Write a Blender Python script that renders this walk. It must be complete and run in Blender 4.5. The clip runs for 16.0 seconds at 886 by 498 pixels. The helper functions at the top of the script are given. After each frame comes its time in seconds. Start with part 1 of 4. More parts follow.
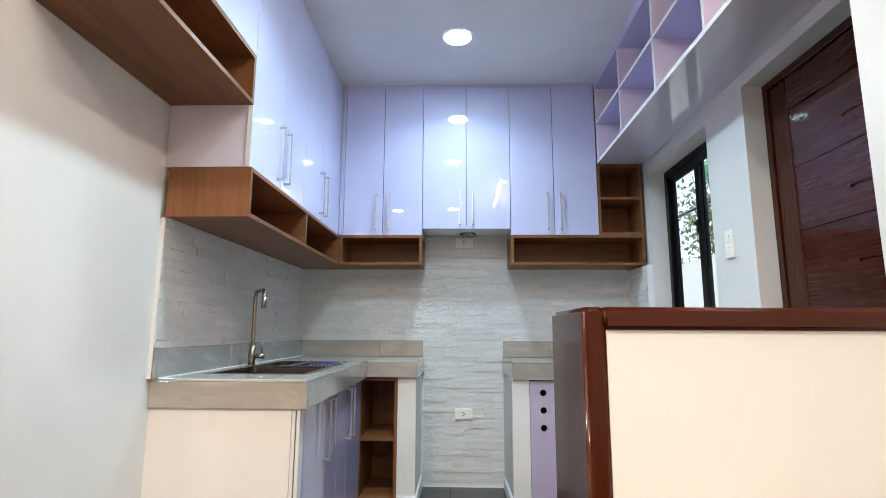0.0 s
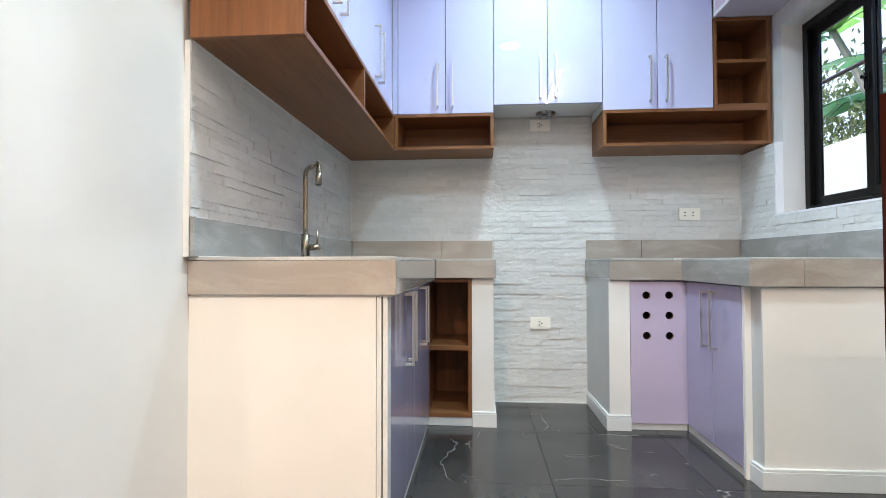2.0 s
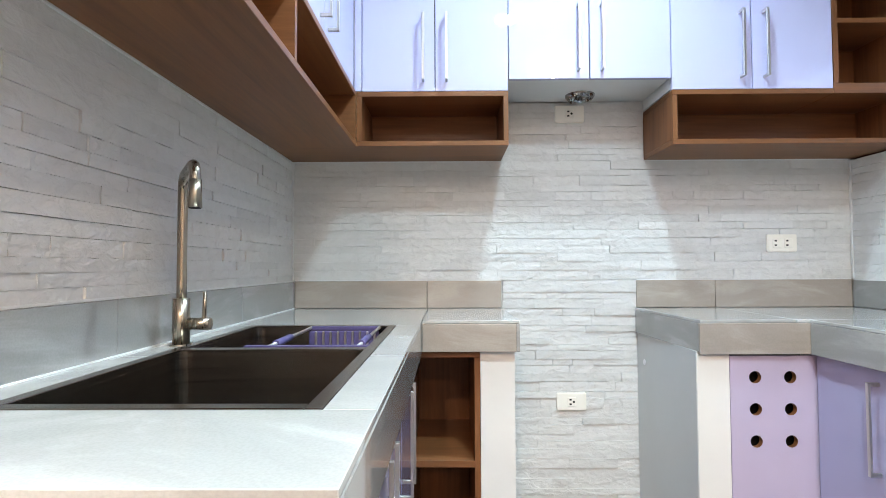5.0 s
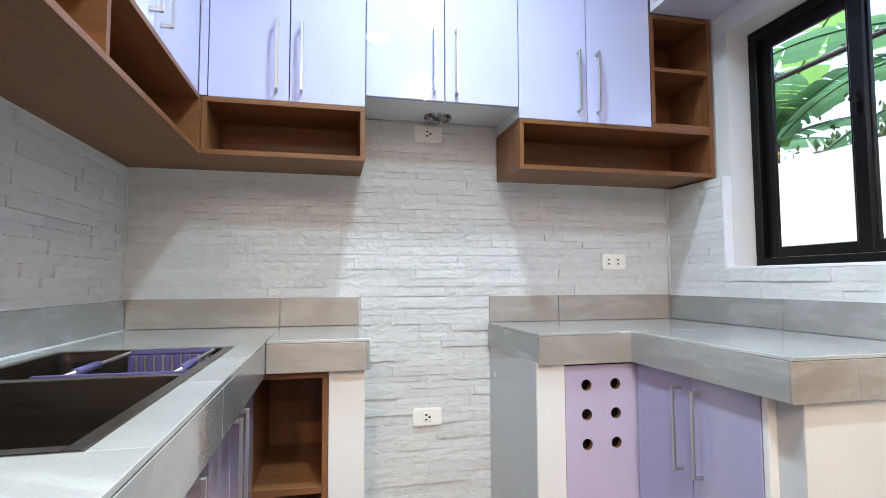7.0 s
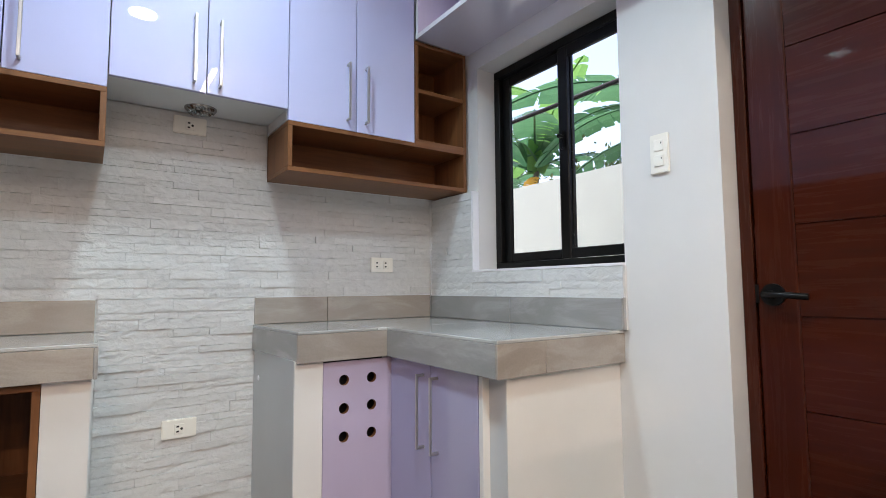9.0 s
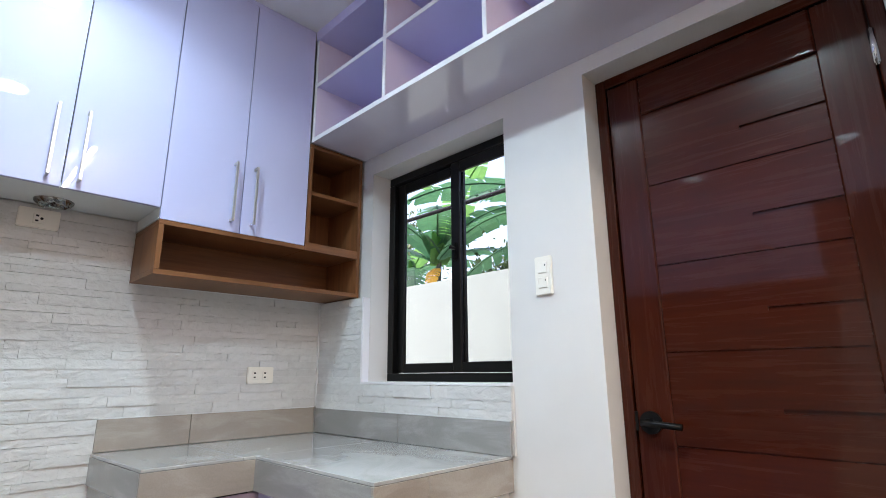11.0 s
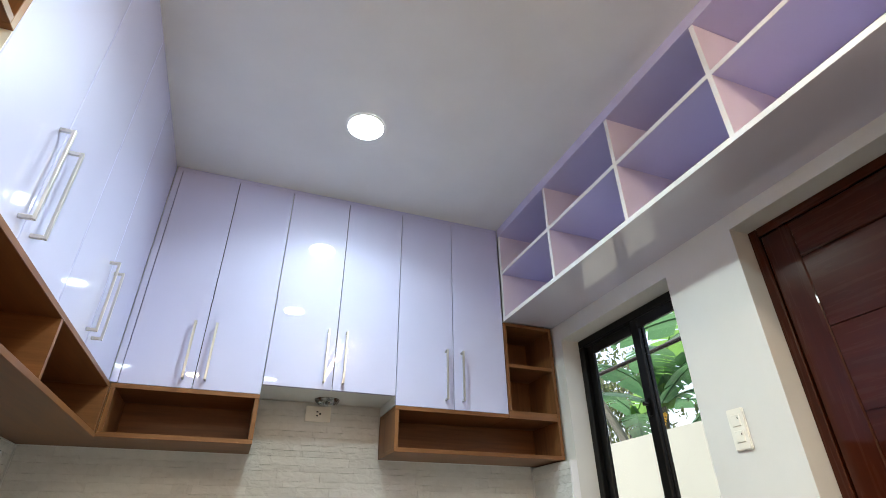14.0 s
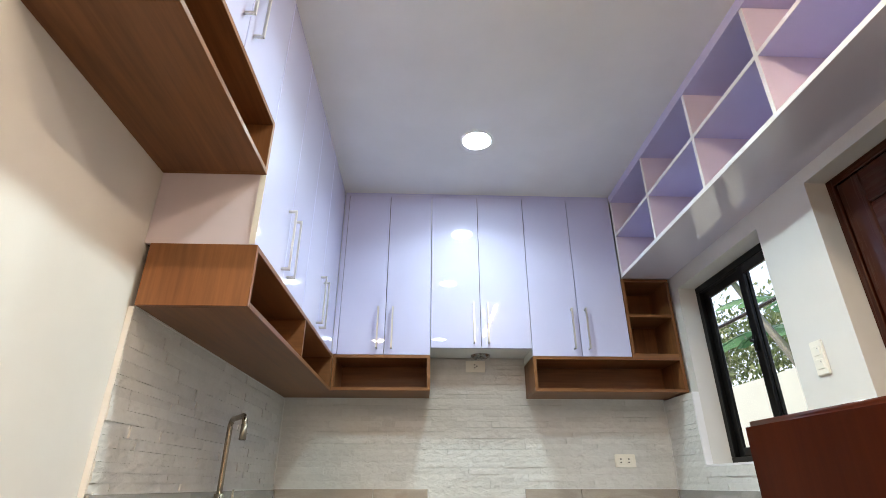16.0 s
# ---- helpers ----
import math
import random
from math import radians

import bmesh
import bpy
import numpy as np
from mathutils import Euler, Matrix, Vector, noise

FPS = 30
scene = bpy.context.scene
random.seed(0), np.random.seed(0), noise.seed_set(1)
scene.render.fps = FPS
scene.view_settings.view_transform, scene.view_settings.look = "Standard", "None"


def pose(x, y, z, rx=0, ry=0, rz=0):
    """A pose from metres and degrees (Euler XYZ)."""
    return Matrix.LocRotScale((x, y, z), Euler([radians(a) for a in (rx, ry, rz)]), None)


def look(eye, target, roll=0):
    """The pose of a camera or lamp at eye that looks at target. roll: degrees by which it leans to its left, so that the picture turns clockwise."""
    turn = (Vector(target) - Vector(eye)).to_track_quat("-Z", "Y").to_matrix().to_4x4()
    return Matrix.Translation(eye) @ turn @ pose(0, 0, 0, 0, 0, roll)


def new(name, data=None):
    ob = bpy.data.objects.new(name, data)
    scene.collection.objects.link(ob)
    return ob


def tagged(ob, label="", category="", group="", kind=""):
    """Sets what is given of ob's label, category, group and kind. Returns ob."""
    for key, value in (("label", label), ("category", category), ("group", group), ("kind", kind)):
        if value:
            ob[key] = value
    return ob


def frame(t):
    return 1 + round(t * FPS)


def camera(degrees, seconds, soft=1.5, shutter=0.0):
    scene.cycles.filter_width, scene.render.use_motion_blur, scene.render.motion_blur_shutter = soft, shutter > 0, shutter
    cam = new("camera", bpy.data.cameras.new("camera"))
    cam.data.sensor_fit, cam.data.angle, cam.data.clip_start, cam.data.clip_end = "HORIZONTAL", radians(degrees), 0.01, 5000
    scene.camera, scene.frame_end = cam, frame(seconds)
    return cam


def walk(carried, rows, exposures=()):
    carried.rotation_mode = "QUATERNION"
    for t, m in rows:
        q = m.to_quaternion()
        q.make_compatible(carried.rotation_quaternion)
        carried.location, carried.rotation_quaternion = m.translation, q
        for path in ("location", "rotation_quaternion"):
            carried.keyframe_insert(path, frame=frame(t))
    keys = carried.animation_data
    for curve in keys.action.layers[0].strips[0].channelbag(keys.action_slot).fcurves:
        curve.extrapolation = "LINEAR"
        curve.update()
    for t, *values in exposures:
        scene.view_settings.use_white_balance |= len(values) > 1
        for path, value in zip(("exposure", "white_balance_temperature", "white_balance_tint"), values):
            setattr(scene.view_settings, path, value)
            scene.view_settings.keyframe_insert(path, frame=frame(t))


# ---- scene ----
cam = camera(81.9, 16.0, soft=0.8)
PATH = [
    (0, (0.254, 0.297, 1.05), (0.188, 2.271, 1.365), 0.3),
    (0.5, (0.146, 0.514, 1.003), (0.079, 2.487, 1.322), 0.2),
    (1, (0.079, 0.682, 0.938), (-0.018, 2.66, 1.217), -0.3),
    (1.5, (0.001, 0.756, 0.886), (-0.133, 2.744, 1.052), -0.2),
    (2, (-0.081, 0.838, 0.851), (-0.226, 2.832, 0.901), -0.1),
    (2.5, (-0.106, 0.995, 0.87), (-0.258, 2.99, 0.871), -0.1),
    (3, (-0.183, 1.196, 0.945), (-0.285, 3.193, 0.94), -0.0),
    (3.5, (-0.221, 1.388, 0.975), (-0.316, 3.386, 0.975), -0.1),
    (3.7, (-0.237, 1.461, 0.992), (-0.319, 3.46, 0.999), -0.2),
    (5.8, (-0.197, 1.906, 1.044), (-0.12, 3.902, 1.146), -0.1),
    (6, (-0.185, 1.901, 1.045), (-0.065, 3.895, 1.152), -0.1),
    (6.5, (-0.153, 1.869, 1.048), (0.104, 3.85, 1.161), -0.2),
    (7, (-0.129, 1.831, 1.046), (0.307, 3.778, 1.171), -0.2),
    (7.5, (-0.094, 1.795, 1.056), (0.5, 3.701, 1.188), -0.4),
    (8, (-0.07, 1.767, 1.043), (0.721, 3.598, 1.194), -0.5),
    (8.5, (-0.043, 1.736, 1.026), (0.896, 3.495, 1.177), -0.6),
    (9, (-0.029, 1.715, 1.016), (1.107, 3.354, 1.168), -0.4),
    (9.2, (0.0, 1.688, 1.01), (1.195, 3.285, 1.164), -0.6),
    (11.3, (0.062, 1.721, 1.144), (1.443, 3.06, 1.69), -1.1),
    (11.5, (0.065, 1.712, 1.146), (1.421, 3.051, 1.753), -1.0),
    (12, (0.046, 1.706, 1.159), (1.338, 3.02, 1.936), -1.1),
    (12.5, (0.025, 1.684, 1.159), (1.219, 3.029, 2.034), -1.1),
    (13, (-0.036, 1.591, 1.145), (0.968, 3.032, 2.102), -0.9),
    (13.5, (-0.062, 1.484, 1.143), (0.759, 3.016, 2.131), -0.7),
    (14, (-0.064, 1.359, 1.124), (0.562, 2.973, 2.127), -0.5),
    (14.5, (-0.058, 1.242, 1.105), (0.359, 2.916, 2.117), -0.4),
    (15, (-0.068, 1.091, 1.077), (0.169, 2.805, 2.079), -0.1),
    (15.5, (-0.067, 0.914, 1.046), (0.07, 2.666, 2.0), 0.1),
    (16, (-0.041, 0.741, 1.002), (0.028, 2.555, 1.841), -0.0),
]
EXPOSURES = [(0.0, 2.25, 6300, 13), (2.0, 2.53, 6400, 14), (3.5, 2.66, 6400, 14), (6.0, 2.95, 6450, 16), (7.5, 2.48, 6550, 18), (9.0, 2.2, 6750, 19),
             (11.3, 2.35, 6600, 18), (12.5, 2.34, 6900, 18), (13.2, 2.32, 7250, 15), (14.0, 2.3, 7600, 13), (16.0, 2.36, 7450, 15)]
walk(cam, [(t, look(eye, target, roll)) for t, eye, target, roll in PATH], EXPOSURES)
SKY, SUN = 0.125, 0.4
LAMP, LAMP_MID, LAMP_NEAR, LAMP_WARM, LAMP_TUBE, BEAM = 2.8, 4.0, 2.6, 11.5, 25.0, 136
COOL, WARM, TUBE = (0.67, 0.93, 1.0), (1.0, 0.75, 0.53), (1.0, 0.86, 0.68)

# ---- world, sun, lamps, exposure ----
world = bpy.data.worlds.new("sky")
scene.world = world
world.use_nodes = True
wn, wl = world.node_tree.nodes, world.node_tree.links
sky = wn.new("ShaderNodeTexSky")
sky.sky_type, sky.sun_disc = "NISHITA", False
sky.dust_density, sky.air_density = 5.0, 1.0
sky.sun_elevation, sky.sun_rotation = radians(66), radians(284)
wn["Background"].inputs["Strength"].default_value = SKY
wl.new(sky.outputs["Color"], wn["Background"].inputs["Color"])
sun = new("sun", bpy.data.lights.new("sun", "SUN"))
sun.data.energy, sun.data.angle, sun.data.color = SUN, radians(14), (1.0, 0.97, 0.92)
sun.matrix_world = look((-3.2, 1.5, 14), (3, 3, 0))


# ---- materials ----
def material(name, colour, rough=0.5, metal=0.0, coat=0.0, spec=0.5):
    m = bpy.data.materials.new(name)
    m.use_nodes = True
    b = m.node_tree.nodes["Principled BSDF"]
    b.inputs["Base Color"].default_value = (*colour, 1)
    b.inputs["Roughness"].default_value = rough
    b.inputs["Metallic"].default_value = metal
    b.inputs["Coat Weight"].default_value = coat
    b.inputs["Coat Roughness"].default_value = 0.04
    b.inputs["Specular IOR Level"].default_value = spec
    return m


def coords(m, scale=(1, 1, 1), turn=(0, 0, 0)):
    n, l = m.node_tree.nodes, m.node_tree.links
    tc, mp = n.new("ShaderNodeTexCoord"), n.new("ShaderNodeMapping")
    mp.inputs["Scale"].default_value = scale
    mp.inputs["Rotation"].default_value = [radians(a) for a in turn]
    l.new(tc.outputs["Object"], mp.inputs["Vector"])
    return mp.outputs["Vector"]


def noise_tex(m, vec, scale, detail=4.0, rough=0.55, warp=0.0):
    n, l = m.node_tree.nodes, m.node_tree.links
    t = n.new("ShaderNodeTexNoise")
    t.inputs["Scale"].default_value, t.inputs["Detail"].default_value = scale, detail
    t.inputs["Roughness"].default_value, t.inputs["Distortion"].default_value = rough, warp
    l.new(vec, t.inputs["Vector"])
    return t.outputs["Fac"]


def ramp(m, fac, stops):
    n, l = m.node_tree.nodes, m.node_tree.links
    r = n.new("ShaderNodeValToRGB")
    while len(r.color_ramp.elements) < len(stops):
        r.color_ramp.elements.new(0.5)
    for e, (p, c) in zip(r.color_ramp.elements, stops):
        e.position, e.color = p, (*c, 1)
    l.new(fac, r.inputs["Fac"])
    return r.outputs["Color"]


def mixed(m, a, b, fac, mode="MIX"):
    n, l = m.node_tree.nodes, m.node_tree.links
    x = n.new("ShaderNodeMix")
    x.data_type, x.blend_type = "RGBA", mode
    if isinstance(fac, float):
        x.inputs["Factor"].default_value = fac
    else:
        l.new(fac, x.inputs["Factor"])
    l.new(a, x.inputs[6]), l.new(b, x.inputs[7])
    return x.outputs[2]


def into(m, socket, name):
    m.node_tree.links.new(socket, m.node_tree.nodes["Principled BSDF"].inputs[name])


def bumped(m, height, strength=0.2, distance=0.002):
    n, l = m.node_tree.nodes, m.node_tree.links
    b = n.new("ShaderNodeBump")
    b.inputs["Strength"].default_value, b.inputs["Distance"].default_value = strength, distance
    l.new(height, b.inputs["Height"])
    into(m, b.outputs["Normal"], "Normal")


def roughened(m, fac, low, high):
    n, l = m.node_tree.nodes, m.node_tree.links
    r = n.new("ShaderNodeMapRange")
    r.inputs["To Min"].default_value, r.inputs["To Max"].default_value = low, high
    l.new(fac, r.inputs["Value"])
    into(m, r.outputs["Result"], "Roughness")


def shade(c, k):
    return tuple(min(1, v * k) for v in c)


def paint(name, c, rough=0.55, relief=0.12, coat=0.0):
    """Rolled wall paint: faint blotches, roller stipple."""
    m = material(name, c, rough, coat=coat)
    v = coords(m)
    into(m, ramp(m, noise_tex(m, v, 2.3, 5), [(0.3, shade(c, 0.94)), (0.7, shade(c, 1.03))]), "Base Color")
    bumped(m, noise_tex(m, v, 140, 3), relief, 0.001)
    return m


def wood(name, axis, dark, light, rough=0.38, coat=0.0, relief=0.06, spec=0.3):
    """Straight grain along one axis, with broad figure and fine pores."""
    m = material(name, light, rough, coat=coat, spec=spec)
    long_s, cross = 1.2, 22.0
    s = [cross, cross, cross]
    s["xyz".index(axis)] = long_s
    v = coords(m, s)
    fine = noise_tex(m, v, 2.6, 6, 0.65, 0.3)
    s2 = [5.0, 5.0, 5.0]
    s2["xyz".index(axis)] = 0.45
    broad = noise_tex(m, coords(m, s2), 1.5, 3, 0.5, 1.1)
    a = ramp(m, fine, [(0.25, dark), (0.6, light), (0.9, shade(light, 1.15))])
    b = ramp(m, broad, [(0.3, shade(dark, 1.05)), (0.65, shade(light, 1.05))])
    into(m, mixed(m, a, b, 0.45), "Base Color")
    roughened(m, fine, rough - 0.03, rough + 0.05)
    if relief:
        bumped(m, fine, relief, 0.0006)
    return m


def gloss(name, c, rough=0.4):
    """High-gloss laminate, very slightly wavy."""
    m = material(name, c, rough, coat=1.0, spec=0.2)
    m.node_tree.nodes["Principled BSDF"].inputs["Coat Roughness"].default_value = 0.015
    m.node_tree.nodes["Principled BSDF"].inputs["Coat IOR"].default_value = 1.62
    v = coords(m)
    into(m, ramp(m, noise_tex(m, v, 1.4, 3), [(0.3, shade(c, 0.965)), (0.7, shade(c, 1.02))]), "Base Color")
    bumped(m, noise_tex(m, v, 3.0, 1), 0.01, 0.01)
    return m


def stone_tile(name, base, vein, rough=0.2, seed=0.0):
    """Polished porcelain with drifting diagonal streaks."""
    m = material(name, base, rough, coat=0.6)
    n, l = m.node_tree.nodes, m.node_tree.links
    v = coords(m, (1.6, 1.6, 5.0), (8, 14, 24))
    streak = noise_tex(m, v, 1.7, 7, 0.6, 0.9)
    grain = noise_tex(m, coords(m), 260, 2)
    info = n.new("ShaderNodeObjectInfo")
    var = ramp(m, info.outputs["Random"], [(0.0, (0.9, 0.9, 0.9)), (1.0, (1.0, 1.0, 1.0))])
    a = ramp(m, streak, [(0.25, shade(base, 0.86)), (0.5, base), (0.62, vein), (0.72, shade(base, 1.05))])
    a = mixed(m, a, var, 1.0, "MULTIPLY")
    g = ramp(m, grain, [(0.35, (0.93, 0.93, 0.93)), (0.6, (1, 1, 1))])
    into(m, mixed(m, a, g, 1.0, "MULTIPLY"), "Base Color")
    roughened(m, streak, rough - 0.05, rough + 0.08)
    return m


def black_marble(name):
    m = material(name, (0.02, 0.02, 0.021), 0.1, coat=0.0, spec=0.35)
    n, l = m.node_tree.nodes, m.node_tree.links
    cloud = noise_tex(m, coords(m), 2.1, 6, 0.6, 0.4)
    base = ramp(m, cloud, [(0.3, (0.020, 0.019, 0.019)), (0.7, (0.062, 0.058, 0.056))])
    info, shift = n.new("ShaderNodeObjectInfo"), n.new("ShaderNodeVectorMath")
    shift.operation = "MULTIPLY_ADD"
    l.new(info.outputs["Random"], shift.inputs[0])
    shift.inputs[1].default_value = (17, 31, 9)
    l.new(coords(m, (0.75, 2.3, 1.0), (0, 0, 34)), shift.inputs[2])
    moved = shift.outputs["Vector"]
    ridge = noise_tex(m, moved, 1.5, 4, 0.5, 0.15)
    line = ramp(m, ridge, [(0.4962, (0, 0, 0)), (0.4992, (0.8, 0.8, 0.8)), (0.5006, (0.8, 0.8, 0.8)), (0.5034, (0, 0, 0))])
    patch = ramp(m, noise_tex(m, moved, 2.6, 3), [(0.50, (0, 0, 0)), (0.63, (0.8, 0.8, 0.8))])
    veins = mixed(m, line, patch, 1.0, "MULTIPLY")
    white = ramp(m, cloud, [(0.0, (0.55, 0.53, 0.5)), (1.0, (0.6, 0.58, 0.55))])
    into(m, mixed(m, base, white, veins), "Base Color")
    roughened(m, cloud, 0.1, 0.2)
    return m


def rough_stone(name):
    """White split-face ledge stone, painted-looking."""
    c = (0.64, 0.64, 0.635)
    m = material(name, c, 0.6)
    n, l = m.node_tree.nodes, m.node_tree.links
    geo = n.new("ShaderNodeNewGeometry")
    mp = n.new("ShaderNodeMapping")
    mp.inputs["Scale"].default_value = (0.85, 0.85, 1.3)
    l.new(geo.outputs["Position"], mp.inputs["Vector"])
    big = noise_tex(m, mp.outputs["Vector"], 30, 4, 0.5, 0.5)
    small = noise_tex(m, mp.outputs["Vector"], 110, 3, 0.6)
    info = n.new("ShaderNodeObjectInfo")
    tone = ramp(m, info.outputs["Random"], [(0.0, shade(c, 0.93)), (0.6, c), (1.0, shade(c, 1.05))])
    dirt = ramp(m, big, [(0.25, (0.94, 0.935, 0.93)), (0.6, (1, 1, 1))])
    into(m, mixed(m, tone, dirt, 1.0, "MULTIPLY"), "Base Color")
    bumped(m, mixed(m, big, small, 0.08), 0.68, 0.0095)
    return m


def brushed(name, c, rough, axis="z", metal=1.0):
    m = material(name, c, rough, metal)
    s = [3.0 if a in axis else 180.0 for a in "xyz"]
    f = noise_tex(m, coords(m, s), 1.0, 3)
    roughened(m, f, rough - 0.07, rough + 0.1)
    into(m, ramp(m, f, [(0.3, shade(c, 0.88)), (0.7, shade(c, 1.05))]), "Base Color")
    return m


def leafy(name, c1, c2, through_light=0.35):
    m = material(name, c1, 0.45)
    v = coords(m, (1, 1, 1))
    into(m, ramp(m, noise_tex(m, v, 7, 4), [(0.3, c1), (0.7, c2)]), "Base Color")
    n, l = m.node_tree.nodes, m.node_tree.links
    tr, mx = n.new("ShaderNodeBsdfTranslucent"), n.new("ShaderNodeMixShader")
    tr.inputs["Color"].default_value = (*shade(c2, 1.6), 1)
    mx.inputs["Fac"].default_value = through_light
    l.new(n["Principled BSDF"].outputs["BSDF"], mx.inputs[1]), l.new(tr.outputs["BSDF"], mx.inputs[2])
    l.new(mx.outputs["Shader"], n["Material Output"].inputs["Surface"])
    return m


WALL = paint("wall_paint", (0.70, 0.685, 0.67))
CREAM = paint("cream_paint", (0.765, 0.75, 0.715), 0.5)
GREYWHITE = paint("grey_white_enamel", (0.70, 0.71, 0.71), 0.4, 0.05)
CEIL = paint("ceiling_paint", (0.84, 0.84, 0.83), 0.7)
OUTWALL = paint("outer_wall_paint", (0.30, 0.355, 0.335), 0.8)
LAVENDER = gloss("lavender_laminate", (0.52, 0.53, 0.775))
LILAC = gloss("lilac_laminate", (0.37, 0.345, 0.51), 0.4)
VIOLET = paint("violet_board", (0.63, 0.60, 0.84), 0.42, 0.02)
# Violet board with warm light on the dividers mixed into its colour.
LITVIOLET = paint("warm_lit_violet_board", (0.75, 0.66, 0.77), 0.42, 0.02)
LILAC2 = paint("satin_lilac", (0.50, 0.43, 0.57), 0.3, 0.02)
UNDERSIDE = gloss("grey_violet_gloss", (0.63, 0.60, 0.71), 0.3)
EDGE = paint("white_edge_band", (0.82, 0.81, 0.84), 0.4, 0.02)
WOODX = wood("walnut_laminate_x", "x", (0.105, 0.040, 0.0155), (0.236, 0.096, 0.037))
WOODY = wood("walnut_laminate_y", "y", (0.105, 0.040, 0.0155), (0.236, 0.096, 0.037))
WOODZ = wood("walnut_laminate_z", "z", (0.105, 0.040, 0.0155), (0.236, 0.096, 0.037))
MAHOX = wood("mahogany_x", "x", (0.026, 0.0038, 0.0009), (0.056, 0.0095, 0.0019), 0.3, 0.4, 0.0, 0.06)
MAHOZ = wood("mahogany_z", "z", (0.026, 0.0038, 0.0009), (0.056, 0.0095, 0.0019), 0.3, 0.4, 0.0, 0.06)
for m in (MAHOX, MAHOZ):
    m.node_tree.nodes["Principled BSDF"].inputs["Coat Roughness"].default_value = 0.07
DOORZ = wood("door_mahogany_z", "z", (0.027, 0.0044, 0.0015), (0.054, 0.0088, 0.0026), 0.26, 0.4, 0.0, 0.12)
DOORY = wood("door_mahogany_y", "y", (0.027, 0.0044, 0.0015), (0.054, 0.0088, 0.0026), 0.26, 0.4, 0.0, 0.12)
TOPSTONE = stone_tile("worktop_porcelain", (0.44, 0.435, 0.425), (0.56, 0.555, 0.54), 0.16)
# Same porcelain three times: south-face warmth and side-face shade put into the colour.
SHADEDUPSTAND = stone_tile("shaded_upstand_porcelain", (0.29, 0.285, 0.28), (0.37, 0.365, 0.36), 0.14)
LITFASCIA = stone_tile("warm_lit_fascia_porcelain", (0.375, 0.325, 0.285), (0.45, 0.40, 0.35), 0.16)
SHADEDFASCIA = stone_tile("shaded_fascia_porcelain", (0.33, 0.32, 0.31), (0.41, 0.40, 0.385), 0.14)
# Pier sides, greyer than the cream fronts.
SIDEGREY = paint("pier_side_grey", (0.55, 0.56, 0.56), 0.4, 0.04)
MARBLE = black_marble("black_marble")
STONE = rough_stone("white_ledge_stone")
GROUT = paint("white_grout", (0.76, 0.76, 0.755), 0.7)
DARKGROUT = paint("dark_grout", (0.045, 0.043, 0.042), 0.6)
NICKEL = brushed("brushed_nickel", (0.62, 0.605, 0.585), 0.34)
FAUCET = brushed("faucet_nickel", (0.36, 0.31, 0.25), 0.27)
SINK = brushed("gunmetal_sink", (0.26, 0.232, 0.208), 0.22, "xy")
CHROME = material("chrome", (0.75, 0.75, 0.75), 0.12, 1.0)
BLACKMETAL = material("black_aluminium", (0.005, 0.005, 0.005), 0.3, spec=0.2)
BLACK = material("black_void", (0.006, 0.006, 0.006), 0.7)
PLASTIC = paint("ivory_plastic", (0.86, 0.83, 0.76), 0.35, 0.01)
BASKET = paint("purple_plastic", (0.085, 0.072, 0.20), 0.45, 0.02)
FOIL = material("foil_duct", (0.33, 0.33, 0.33), 0.2, 1.0)
# Shade of deep gaps and creases, put into the colour.
GAPSHADE = material("gap_shade", (0.02, 0.02, 0.022), 0.6)
GLASS = material("window_glass", (1, 1, 1), 0.0)
GLASS.node_tree.nodes["Principled BSDF"].inputs["Transmission Weight"].default_value = 1.0
GLASS.node_tree.nodes["Principled BSDF"].inputs["IOR"].default_value = 1.1
BANANA = leafy("banana_leaf", (0.022, 0.08, 0.042), (0.055, 0.155, 0.075), 0.4)
BANANA2 = leafy("young_banana_leaf", (0.06, 0.17, 0.055), (0.12, 0.27, 0.075), 0.45)
YELLOWLEAF = leafy("dead_banana_leaf", (0.55, 0.27, 0.03), (0.68, 0.38, 0.07))
LEAVES = leafy("bush_leaves", (0.035, 0.065, 0.025), (0.09, 0.14, 0.05), 0.2)
STEM = paint("banana_stem", (0.09, 0.10, 0.085), 0.6)
SOIL = paint("bare_ground", (0.28, 0.26, 0.22), 0.9)


def lamp_material(name, colour, strength):
    m = bpy.data.materials.new(name)
    m.use_nodes = True
    n, l = m.node_tree.nodes, m.node_tree.links
    n.remove(n["Principled BSDF"])
    e = n.new("ShaderNodeEmission")
    e.inputs["Color"].default_value, e.inputs["Strength"].default_value = (*colour, 1), strength
    l.new(e.outputs["Emission"], n["Material Output"].inputs["Surface"])
    return m


LIT_COOL = lamp_material("cool_lamp", COOL, 22.0)
LIT_TUBE = lamp_material("tube_lamp", TUBE, LAMP_TUBE)
LIT_WARM = lamp_material("warm_lamp", WARM, 22.0)


# ---- building helpers ----
def box(bm, x0, x1, y0, y1, z0, z1, bevel=0.0, seg=1):
    made = bmesh.ops.create_cube(bm, size=1)["verts"]
    for v in made:
        v.co = ((x0 + x1) / 2 + v.co.x * (x1 - x0), (y0 + y1) / 2 + v.co.y * (y1 - y0), (z0 + z1) / 2 + v.co.z * (z1 - z0))
    if bevel:
        edges = list({e for v in made for e in v.link_edges})
        bmesh.ops.bevel(bm, geom=edges, offset=bevel, segments=seg, affect="EDGES", clamp_overlap=True)
    return bm


